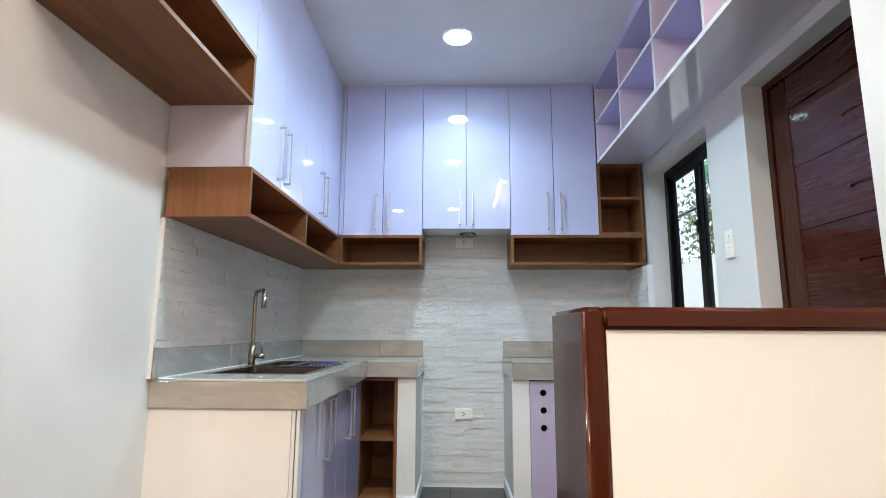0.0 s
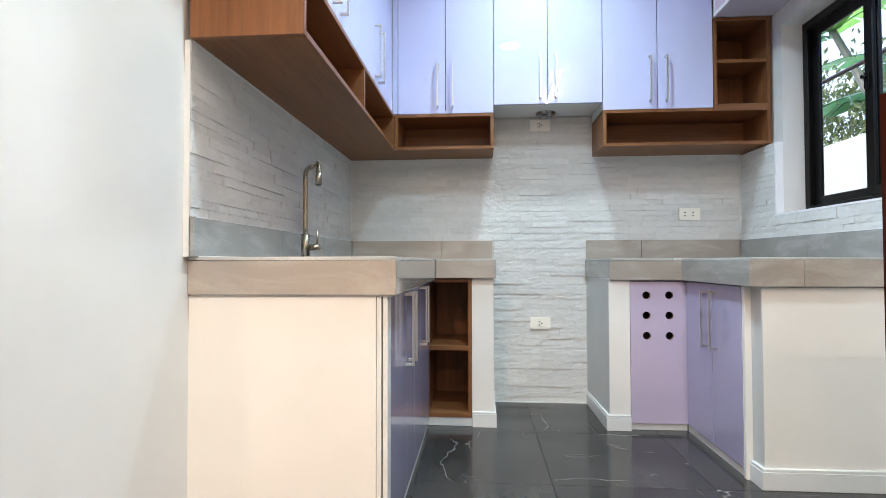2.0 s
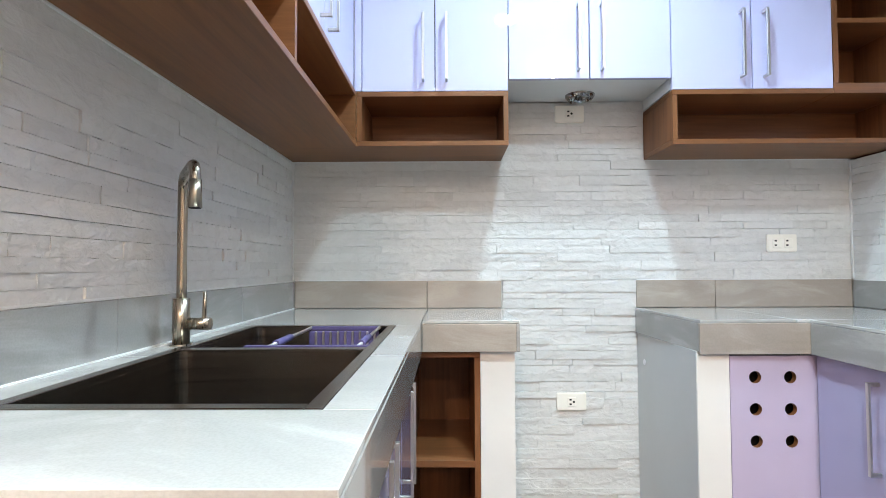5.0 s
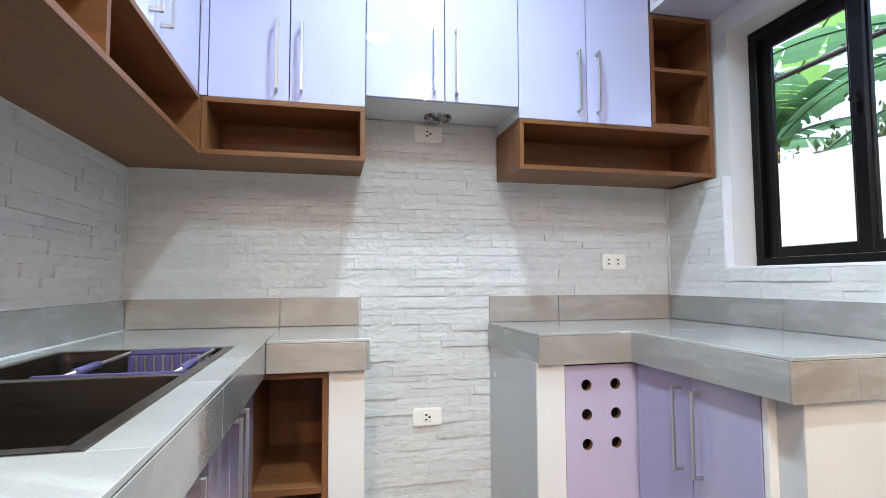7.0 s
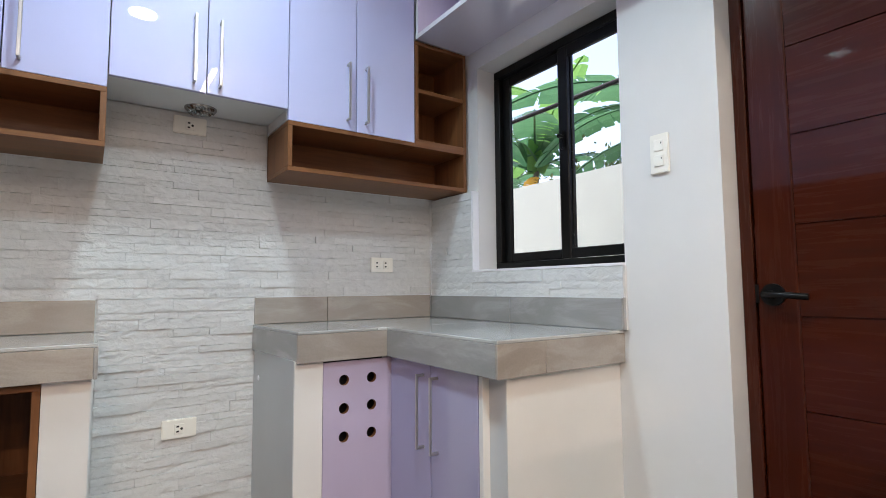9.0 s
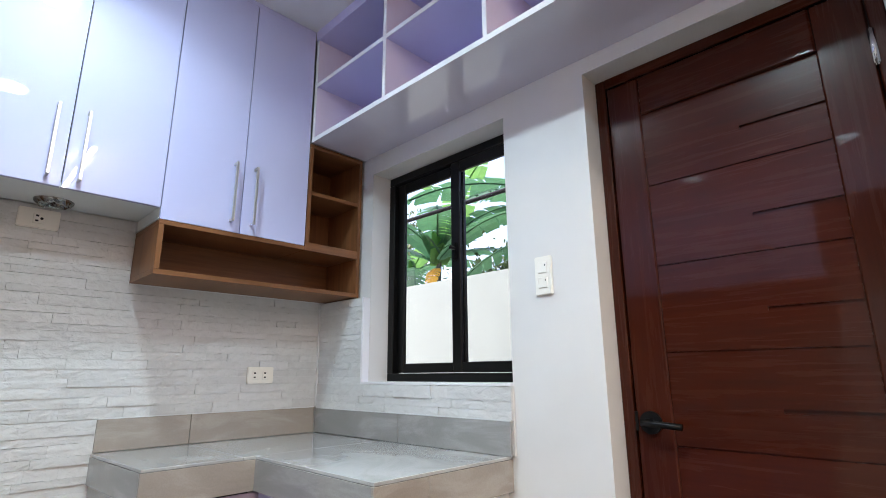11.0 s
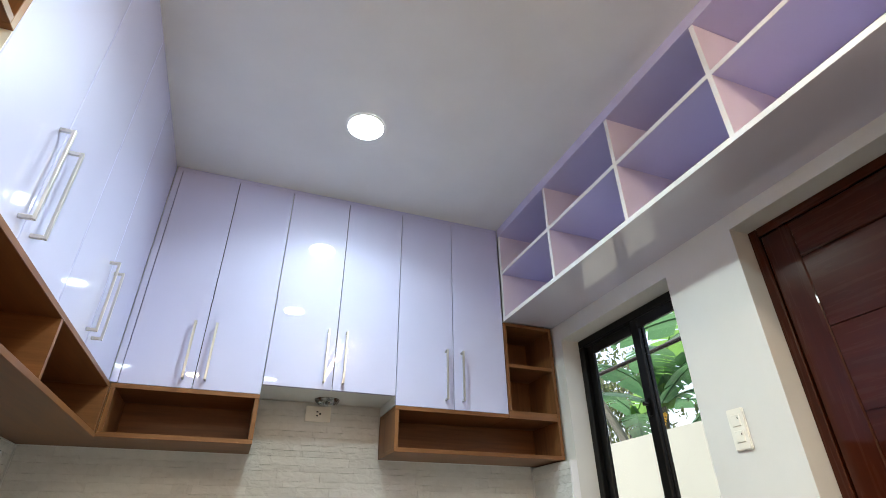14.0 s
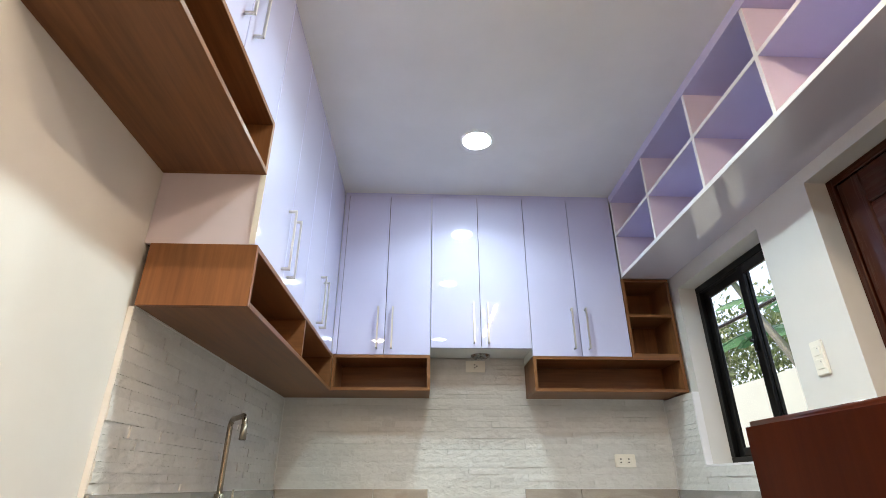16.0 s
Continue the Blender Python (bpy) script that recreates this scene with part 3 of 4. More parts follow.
GREYLILAC = paint("pale_lilac_board", (0.66, 0.60, 0.67), 0.4, 0.02)
c = wall_cabinet_left(2.204, 2.894, 1.684, 1.722, "glossy lavender two door wall cabinet above the sink shelf")
part("edge", B(XF - 0.0195, XF - 0.0005, 2.2015, 2.2035, 1.684, 1.938), CREAM, c, "cream door edge")
wall_cabinet_left(2.894, 3.584, 1.684, 1.722, "glossy lavender two door wall cabinet above the sink shelf")
wall_cabinet_left(1.512, 2.202, 2.152, 2.235, "glossy lavender two door cabinet above a high wooden shelf")
structure("trim_4", B(XF - 0.018, XF - 0.002, 3.5855, YF, 1.684, 2.750), LAVENDER, "lavender filler strip in the cabinet corner", "trim")

# ---- wooden open shelves ----
T = 0.018
sh = thing("open_shelf", (-0.73, 2.95, 1.481), "walnut laminate open shelf under the sink side cabinets", "shelf", "walnut open shelves")
SF = XF + 0.010
part("bottom", B(TL - 0.006, SF, 2.2185, YF - 0.001, 1.481, 1.481 + T, bevel=0.001), WOODY, sh)
part("top", B(TL - 0.006, SF, 2.2185, YF - 0.001, 1.682 - T, 1.682, bevel=0.001), WOODY, sh)
part("end", B(TL - 0.006, SF, 2.200, 2.200 + T, 1.481, 1.682, bevel=0.001), WOODZ, sh)
part("divider", B(TL, SF - 0.001, 2.936, 2.936 + T, 1.4995, 1.6635), WOODX, sh)
part("end", B(TL, SF - 0.0005, YF - 0.035, YF - 0.0015, 1.4995, 1.6635), WOODX, sh)
part("back", B(TL - 0.005, TL + 0.004, 2.219, YF - 0.036, 1.4995, 1.6635), WOODY, sh)
sh = thing("open_shelf", (-0.35, 3.85, 1.485), "walnut laminate open shelf under the corner cabinet", "shelf", "walnut open shelves")
part("bottom", B(TL, -0.003, YF, 3.979, 1.485, 1.485 + T, bevel=0.001), WOODX, sh)
part("top", B(XF + 0.010, -0.003, YF, 3.979, 1.687 - T, 1.687, bevel=0.001), WOODX, sh)
part("end", B(-0.003 - T, -0.003, YF, 3.979, 1.5035, 1.6685, bevel=0.0006), WOODZ, sh)
part("end", B(XF + 0.0105, XF + 0.010 + T, YF, 3.979, 1.5035, 1.6685, bevel=0.0006), WOODZ, sh)
part("back", B(XF + 0.010 + T, -0.003 - T, 3.955, 3.965, 1.5035, 1.6685), WOODX, sh)
sh = thing("open_shelf", (1.04, 3.85, 1.485), "walnut laminate open shelf with two stacked cubbies beside the window", "shelf", "walnut open shelves")
RX = 1.489
part("bottom", B(0.599, RX, YF, 3.979, 1.485, 1.485 + T, bevel=0.001), WOODX, sh)
part("top", B(0.599, 1.1895, YF, 3.979, 1.687 - T, 1.687, bevel=0.001), WOODX, sh)
part("top", B(1.1905, RX - T, YF, 3.979, 1.687 - T, 1.707, bevel=0.001), WOODX, sh)
part("end", B(0.599, 0.599 + T, YF, 3.979, 1.5035, 1.6685, bevel=0.0006), WOODZ, sh)
part("side", B(RX - T, RX, YF, 3.979, 1.5035, 2.160, bevel=0.0006), WOODZ, sh)
part("side", B(1.192, 1.192 + T, YF, 3.979, 1.7075, 2.160, bevel=0.0006), WOODZ, sh)
part("top_board", B(1.192, RX, YF, 3.979, 2.161, 2.161 + T, bevel=0.001), WOODX, sh)
part("middle_board", B(1.192 + T, RX - T, YF + 0.002, 3.979, 1.932, 1.932 + T, bevel=0.001), WOODX, sh)
part("back", B(0.62, RX - T, 3.955, 3.965, 1.5035, 1.6685), WOODX, sh)
part("back", B(1.211, RX - T, 3.955, 3.965, 1.7075, 2.160), WOODZ, sh)
sh = thing("open_shelf", (-0.74, 1.85, 1.94), "walnut laminate open shelf box high on the wall", "shelf", "walnut open shelves")
part("bottom", B(XL, XF, 1.512 + T, 2.204 - T, 1.940, 1.940 + T, bevel=0.001), WOODY, sh)
part("top", B(XL, XF, 1.512 + T, 2.204 - T, 2.150 - T, 2.150, bevel=0.001), WOODY, sh)
part("end", B(XL, XF, 2.204 - T, 2.204, 1.940, 2.150, bevel=0.001), WOODZ, sh)
part("end", B(XL, XF, 1.512, 1.512 + T, 1.940, 2.150, bevel=0.001), WOODZ, sh)
part("back", B(XL, XL + 0.008, 1.531, 2.185, 1.9585, 2.1315), WOODY, sh)

# ---- violet open shelving above the window and door ----
OF = 1.195
op = thing("open_shelving", (1.35, 2.65, 2.185), "violet open box shelving with white edges above window and door", "shelf")
oy0, oy1 = 1.600, YF
bd = part("bottom", B(OF + 0.003, XR, oy0, oy1, 2.187, 2.187 + T), VIOLET, op)
part("underside", B(OF + 0.001, XR, oy0, oy1 + 0.0, 2.1835, 2.1865), UNDERSIDE, bd, "glossy grey violet underside")
part("edge", B(OF, OF + 0.0028, oy0, oy1, 2.184, 2.187 + T), EDGE, bd, "white edge band")
md = part("middle", B(OF + 0.003, XR, oy0 + T, oy1 - 0.001, 2.466, 2.466 + T), VIOLET, op)
part("edge", B(OF, OF + 0.0028, oy0 + T, oy1 - 0.001, 2.466, 2.466 + T), EDGE, md, "white edge band")
part("top", B(OF + 0.003, XR, oy0, oy1 - 0.001, 2.722, 2.722 + T), VIOLET, op)
part("fascia", B(OF - 0.004, OF + 0.014, oy0, oy1 + 0.0, 2.7225, TOP), VIOLET, op, "violet strip under the ceiling")
part("back", B(XR - 0.006, XR - 0.001, oy0 + T, oy1, 2.2052, 2.7218), VIOLET, op)
# Thin dark strips paint the crease shade under each board at the back.
for z in (2.463, 2.719):
    part("crease_shade", B(XR - 0.0085, XR - 0.0062, oy0 + T, oy1 - T - 0.002, z, z + 0.0028), GAPSHADE, op, "painted crease shade along the back board")
for y in (oy0, 2.133, 2.632, 3.158, oy1 - T - 0.0015):
    for z0, z1 in ((2.2052, 2.4658), (2.4842, 2.7218)):
        dv = part("divider", B(OF + 0.003, XR - 0.006, y, y + T, z0, z1), LITVIOLET if y > oy0 else VIOLET, op)
        part("edge", B(OF, OF + 0.0028, y, y + T, z0, z1), EDGE, dv, "white edge band")

# ---- base cabinets, sink side ----
base = thing("sink_cabinet", (-0.63, 2.9, 0), "lavender under sink cabinet with a cream end panel", "cabinet", "base cabinets")
part("end_panel", B(XL, -0.3705, 2.246, 2.290, 0, 0.7535), CREAM, base, "cream painted end panel")
part("jamb", B(-0.3695, -0.356, 2.248, 2.295, 0, 0.7535, bevel=0.001), GREYWHITE, base)
part("jamb", B(-0.3515, -0.338, 2.248, 2.297, 0, 0.7535, bevel=0.001), GREYWHITE, base)
part("body", B(-0.40, -0.366, 2.295, 3.50, 0.04, 0.752), GAPSHADE, base)
part("plinth", B(-0.42, -0.352, 2.297, 3.498, 0, 0.04, bevel=0.002), GREYWHITE, base)
DX = -0.345
for a, b, u in ((2.300, 2.665, 2.622), (2.665, 2.885, 2.708), (2.885, 3.105, 3.060), (3.105, 3.470, 3.150)):
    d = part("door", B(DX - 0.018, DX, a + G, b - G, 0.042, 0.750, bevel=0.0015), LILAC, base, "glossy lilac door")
    handle(d, DX, u, 0.487, 0.742, "x")
nic = thing("base_niche", (-0.25, 3.72, 0), "walnut open base unit with two compartments under the worktop", "shelf", "base cabinets")
part("plinth", B(-0.366, -0.125, 3.505, 3.979, 0, 0.045, bevel=0.002), GREYWHITE, nic)
nx0, nx1, nz0, nz1 = -0.366, -0.126, 0.046, 0.762
part("bottom", B(nx0, nx1, 3.500, 3.979, nz0, nz0 + 0.022, bevel=0.001), WOODX, nic)
part("top", B(nx0, nx1, 3.500, 3.979, nz1 - 0.018, nz1, bevel=0.001), WOODX, nic)
part("side", B(nx0, nx0 + T, 3.500, 3.979, nz0 + 0.022, nz1 - 0.018), WOODZ, nic)
part("side", B(nx1 - T, nx1, 3.500, 3.979, nz0 + 0.022, nz1 - 0.018), WOODZ, nic)
part("middle_board", B(nx0 + T, nx1 - T, 3.503, 3.979, 0.390, 0.412, bevel=0.001), WOODX, nic)
part("back", B(nx0 + T, nx1 - T, 3.95, 3.96, nz0 + 0.022, nz1 - 0.018), WOODZ, nic)


def skirting(name, bits, label):
    bm = bmesh.new()
    for x0, x1, y0, y1 in bits:
        box(bm, x0, x1, y0, y1, 0, 0.066, bevel=0.001)
        box(bm, x0 + 0.003, x1 - 0.003, y0 + 0.003, y1 - 0.003, 0.0665, 0.078, bevel=0.002)
    structure(name, bm, GREYWHITE, label, "baseboard")


structure("pier_1", B(-0.1245, -0.013, 3.502, 3.978, 0, 0.764), CREAM, "cream painted masonry pier under the worktop", "pier")
pier = structure("pier_2", skewed(B(0.572, 0.674, 3.492, 3.978, 0, 0.764), 0.6, -0.010), CREAM, "cream painted masonry pier under the worktop", "pier")
part("side_face", skewed(B(0.569, 0.572, 3.4935, 3.978, 0, 0.764), 0.6, -0.010), SIDEGREY, pier, "grey side of the pier")
pier = structure("pier_3", B(0.980, XR, 2.850, 2.927, 0, 0.752), CREAM, "cream painted end wall under the worktop", "pier")
part("side_face", B(0.977, 0.980, 2.8515, 2.927, 0, 0.752), SIDEGREY, pier, "grey side of the pier")
skirting("baseboard_1", ((-0.124, 0.0, 3.488, 3.978),), "pale painted baseboard round the pier")
skirting("baseboard_2", ((0.552, 0.674, 3.478, 3.978),), "pale painted baseboard round the pier")
skirting("baseboard_3", ((0.963, XR, 2.836, 2.927),), "pale painted baseboard round the end wall")
rb = thing("perforated_cabinet", (0.81, 3.7, 0), "lilac cabinet front with six round vent holes", "cabinet", "base cabinets")
part("plinth", B(0.676, 0.955, 3.505, 3.53, 0, 0.034, bevel=0.002), GREYWHITE, rb)
bm = bmesh.new()
hx, hz, hr = (0.757, 0.869), (0.476, 0.578, 0.680), 0.0195
cells_x, cells_z = (0.677, 0.813, 0.948), (0.036, 0.527, 0.629, 0.749)
yA, yB = 3.494, 3.512
for i, cx in enumerate(hx):
    for j, cz in enumerate(hz):
        x0, x1, z0, z1 = cells_x[i], cells_x[i + 1], cells_z[j], cells_z[j + 1]
        n = 32
        inner_f, outer_f = [], []
        for k in range(n):
            a = math.tau * (k + 0.5) / n
            c, s = math.cos(a), math.sin(a)
            reach = min(((x1 - cx) if c > 0 else (x0 - cx)) / c if abs(c) > 1e-6 else 9, ((z1 - cz) if s > 0 else (z0 - cz)) / s if abs(s) > 1e-6 else 9)
            inner_f.append(bm.verts.new((cx + hr * c, yA, cz + hr * s)))
            outer_f.append(bm.verts.new((cx + reach * c, yA, cz + reach * s)))
        for k in range(n):
            m2 = (k + 1) % n
            bm.faces.new((inner_f[k], inner_f[m2], outer_f[m2], outer_f[k]))
            p, q = outer_f[k].co, outer_f[m2].co
            if abs(p.x - q.x) > 1e-5 and abs(p.z - q.z) > 1e-5:
                kx = x1 if (p.x + q.x) / 2 > cx else x0
                kz = z1 if (p.z + q.z) / 2 > cz else z0
                bm.faces.new((outer_f[k], outer_f[m2], bm.verts.new((kx, yA, kz))))
bmesh.ops.remove_doubles(bm, verts=bm.verts, dist=2e-4)
panel = part("front_panel", bm, LILAC2, rb, "satin lilac panel with vent holes")
for x in (0.677, 0.9465):
    part("edge", B(x, x + 0.0015, yA + 0.0005, yB, 0.036, 0.749), LILAC2, panel)
part("edge", B(0.9485, 0.9715, yA + 0.0005, yB, 0.036, 0.749), LILAC2, panel)
for cx in hx:
    for cz in hz:
        bm = bmesh.new()
        rings = [[bm.verts.new((cx + r * math.cos(math.tau * k / 32), y, cz + r * math.sin(math.tau * k / 32))) for k in range(32)]
                 for r, y in ((hr, yA + 0.0002), (hr, yB), (hr + 0.004, yB), (hr + 0.004, yA + 0.001))]
        for a, b in zip(rings, rings[1:]):
            for k in range(32):
                bm.faces.new((a[k], a[(k + 1) % 32], b[(k + 1) % 32], b[k]))
        part("hole_edge", bm, WOODY, panel, "raw brown board edge of a vent hole")
# Black sheet stands in for the shade behind the vent holes.
part("shade_backing", B(0.677, 0.948, 3.56, 3.565, 0.036, 0.749), BLACK, rb)
rc = thing("base_cabinet", (1.2, 3.2, 0), "glossy lilac two door base cabinet under the window worktop", "cabinet", "base cabinets")
part("body", B(0.9725, 0.990, 2.9475, 3.49, 0.03, 0.752), GAPSHADE, rc)
part("plinth", B(0.958, 0.972, 2.9475, 3.503, 0, 0.036, bevel=0.002), GREYWHITE, rc)
part("jamb", B(0.951, 0.992, 2.9275, 2.946, 0.0, 0.752, bevel=0.001), CREAM, rc)
for a, b, u in ((2.948, 3.209, 3.166), (3.209, 3.489, 3.252)):
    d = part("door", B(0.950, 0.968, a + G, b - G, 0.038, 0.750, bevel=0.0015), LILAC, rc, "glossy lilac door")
    handle(d, 0.950, u, 0.462, 0.717, "-x")

# ---- worktops ----
def tiles(parent, mat, boxes, bevel=0.0012, lean=False):
    for b in boxes:
        bm = B(*b, bevel=bevel)
        part("tile", out_of_square(bm) if lean else bm, mat, parent)


FZ = 0.756
SX0, SX1, SY0, SY1 = -0.815, -0.383, 2.458, 3.352
wt = thing("worktop", (-0.6, 3.0, FZ), "grey porcelain tiled worktop with greige fascia and sink cut-out", "worktop", "tiled worktops")
g = 0.001
ax0, ax1, ay0 = XL + 0.001, -0.314, 2.235
t0 = CT - 0.010
tiles(wt, TOPSTONE, ((ax0, ax1, ay0, SY0 - g, t0, CT), (ax0, SX0 - g, SY0, 2.835 - g, t0, CT), (ax0, SX0 - g, 2.835, SY1, t0, CT), (SX1 + g, ax1, SY0, 2.835 - g, t0, CT), (SX1 + g, ax1, 2.835, SY1, t0, CT),
                     (ax0, ax1, SY1 + g, 3.968, t0, CT), (ax1 + 2 * g, 0.0, 3.476, 3.968, t0, CT)))
tiles(wt, LITFASCIA, ((XL + 0.001, ax1 + 0.001, ay0 - 0.001, ay0 + 0.009, 0.759, t0 - g), (ax1 + 0.002, -0.010, 3.475, 3.485, FZ + 0.010, t0 - g)))
# Side-facing tiles: same tile with the shade painted in.
tiles(wt, SHADEDFASCIA, ((ax1 - 0.009, ax1 + 0.001, ay0 + 0.010, 2.835 - g, 0.759, t0 - g), (ax1 - 0.009, ax1 + 0.001, 2.835, 3.485, 0.760, t0 - g),
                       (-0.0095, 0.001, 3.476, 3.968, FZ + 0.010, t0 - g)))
part("slab", B(XL + 0.002, ax1 - 0.012, ay0 + 0.011, SY0 - 0.02, 0.754, t0 - 0.001), GROUT, wt)
part("slab", B(ax1 - 0.05, ax1 - 0.010, SY0 - 0.02, 3.487, 0.754, t0 - 0.001), GROUT, wt)
part("slab", B(ax1 - 0.05, -0.011, 3.487, 3.978, 0.766, t0 - 0.001), GROUT, wt)
rw = thing("worktop", (1.1, 3.4, FZ), "grey porcelain tiled worktop with greige fascia under the window", "worktop", "tiled worktops")
bx0, bx1 = 0.575, 0.925
part("tile", skewed(B(bx0, 0.882, 3.476, 3.968, t0, CT, bevel=0.0012), 0.7, -0.026), TOPSTONE, rw)
tiles(rw, TOPSTONE, ((0.884, TR - 0.012, 3.476, 3.968, t0, CT), (bx1, XR - 0.004, 2.826, 3.474, t0, CT)))
part("tile", skewed(B(bx0 - 0.001, bx0 + 0.009, 3.4855, 3.968, FZ + 0.006, t0 - g, bevel=0.0012), 0.7, -0.026), SHADEDFASCIA, rw)
tiles(rw, LITFASCIA, ((bx0 - 0.001, bx1 + 0.008, 3.475, 3.485, FZ, t0 - g), (bx1 - 0.001, 1.118, 2.825, 2.835, FZ, t0 - g), (1.119, XR - 0.001, 2.825, 2.835, FZ, t0 - g)))
tiles(rw, SHADEDFASCIA, ((bx1 - 0.001, bx1 + 0.009, 2.836, 3.474, FZ, t0 - g),))
part("slab", B(bx0 + 0.011, TR - 0.02, 3.487, 3.978, 0.766, t0 - 0.001), GROUT, rw)
part("slab", B(bx1 + 0.011, XR - 0.02, 2.837, 3.486, 0.762, t0 - 0.001), GROUT, rw)
SZ = 0.980
sp = thing("splashback", (-0.4, 3.97, CT), "greige porcelain upstand tiles along the worktop", "splashback", "tiled upstands")
tiles(sp, LITFASCIA, ((TL + 0.012, -0.318, 3.968, 3.979, CT + g, SZ), (-0.316, -0.006, 3.968, 3.979, CT + g, SZ)))
tiles(sp, SHADEDUPSTAND, ((TL, TL + 0.0115, 2.2150, 2.835 - g, CT + g, SZ - 0.002), (TL, TL + 0.0115, 2.835, 3.435, CT + g, SZ - 0.002), (TL, TL + 0.0115, 3.437, 3.967, CT + g, SZ - 0.002)), lean=True)
sp = thing("splashback", (1.1, 3.97, CT), "greige porcelain upstand tiles along the window worktop", "splashback", "tiled upstands")
tiles(sp, LITFASCIA, ((0.557, 0.881, 3.968, 3.979, CT + g, SZ), (0.883, TR - 0.012, 3.968, 3.979, CT + g, SZ)))
tiles(sp, SHADEDUPSTAND, ((TR - 0.0115, TR, 2.812, 3.366, CT + g, SZ - 0.004), (TR - 0.0115, TR, 3.368, 3.967, CT + g, SZ - 0.004)), lean=True)

# ---- sink, tap, basket ----
sk = thing("kitchen_sink", (-0.6, 2.9, 0.66), "dark gunmetal double bowl sink set flush in the worktop", "sink")
MID = 2.918
rim = bmesh.new()
for b in ((SX0, SX0 + 0.022, SY0, SY1), (SX1 - 0.022, SX1, SY0, SY1), (SX0 + 0.022, SX1 - 0.022, SY0, SY0 + 0.022), (SX0 + 0.022, SX1 - 0.022, SY1 - 0.022, SY1), (SX0 + 0.022, SX1 - 0.022, MID - 0.014, MID + 0.014)):
    box(rim, *b, CT - 0.006, CT + 0.0015, bevel=0.0012)
part("rim", rim, SINK, sk)


def bowl(y0, y1, depth):
    x0, x1 = SX0 + 0.02, SX1 - 0.02
    bm = bmesh.new()
    rad, seg = 0.028, 5
    loops = []
    for z, inset in ((CT - 0.002, 0), (CT - depth + 0.03, 0.004), (CT - depth + 0.008, 0.012), (CT - depth, 0.03)):
        ring = []
        for cx, cy, a0 in ((x1 - rad, y1 - rad, 0), (x0 + rad, y1 - rad, 90), (x0 + rad, y0 + rad, 180), (x1 - rad, y0 + rad, 270)):
            for k in range(seg + 1):
                a = radians(a0 + 90 * k / seg)
                ring.append(bm.verts.new((cx + (rad - inset * 0.5) * math.cos(a) - math.copysign(inset * 0.5, math.cos(a0 and radians(a0 + 45) or radians(45))),
                                          cy + (rad - inset * 0.5) * math.sin(a) - math.copysign(inset * 0.5, math.sin(radians(a0 + 45))), z)))
        loops.append(ring)
    for a, b in zip(loops, loops[1:]):
        for k in range(len(a)):
            m2 = (k + 1) % len(a)
            bm.faces.new((a[k], a[m2], b[m2], b[k]))
    bm.faces.new(loops[-1])
    ob = part("bowl", bm, SINK, sk, "brushed gunmetal bowl")
    part("drain", cyl(bmesh.new(), ((x0 + x1) / 2, (y0 + y1) / 2, CT - depth), ((x0 + x1) / 2, (y0 + y1) / 2, CT - depth + 0.003), 0.045, 24), CHROME, sk, "round steel drain")


bowl(SY0 + 0.02, MID - 0.012, 0.21)
bowl(MID + 0.012, SY1 - 0.02, 0.19)
tp = thing("kitchen_tap", (-0.828, 2.975, CT), "brushed nickel single lever kitchen tap with square neck", "tap")
fx, fy = -0.828, 2.975
part("base", cyl(cyl(bmesh.new(), (fx, fy, CT), (fx, fy, CT + 0.004), 0.0235, 28), (fx, fy, CT + 0.004), (fx, fy, CT + 0.105), 0.0182, 28), FAUCET, tp, smooth=True)
dirx, diry = 0.555, -0.832
pts = [(fx, fy, CT + 0.10 + 0.03 * k) for k in range(8)]
pz = CT + 0.345
for k in range(0, 7):
    a = radians(90 * k / 6)
    r = 0.034
    pts.append((fx + dirx * r * (1 - math.cos(a)), fy + diry * r * (1 - math.cos(a)), pz + r * math.sin(a)))
L = 0.20
for k in range(1, 4):
    pts.append((fx + dirx * (0.034 + (L - 0.068) * k / 3), fy + diry * (0.034 + (L - 0.068) * k / 3), pz + 0.034))
for k in range(1, 7):
    a = radians(90 * k / 6)
    pts.append((fx + dirx * (L - 0.034 + 0.034 * math.sin(a)), fy + diry * (L - 0.034 + 0.034 * math.sin(a)), pz + 0.034 * math.cos(a)))
pts.append((fx + dirx * L, fy + diry * L, pz - 0.02))
part("neck", tube(bmesh.new(), pts, 0.0107, 18), FAUCET, tp, smooth=True)
bm = cyl(bmesh.new(), (fx + dirx * L, fy + diry * L, pz - 0.055), (fx + dirx * L, fy + diry * L, pz - 0.0), 0.0132, 22, 0.0118)
part("spout_tip", bm, FAUCET, tp, smooth=True)
part("mouth", cyl(bmesh.new(), (fx + dirx * L, fy + diry * L, pz - 0.0565), (fx + dirx * L, fy + diry * L, pz - 0.055), 0.011, 18), BLACK, tp)
part("valve", cyl(bmesh.new(), (fx + 0.015, fy, CT + 0.048), (fx + 0.066, fy, CT + 0.048), 0.0135, 22), FAUCET, tp, smooth=True)
part("lever", cyl(bmesh.new(), (fx + 0.052, fy, CT + 0.055), (fx + 0.053, fy, CT + 0.120), 0.0045, 14), FAUCET, tp, smooth=True)

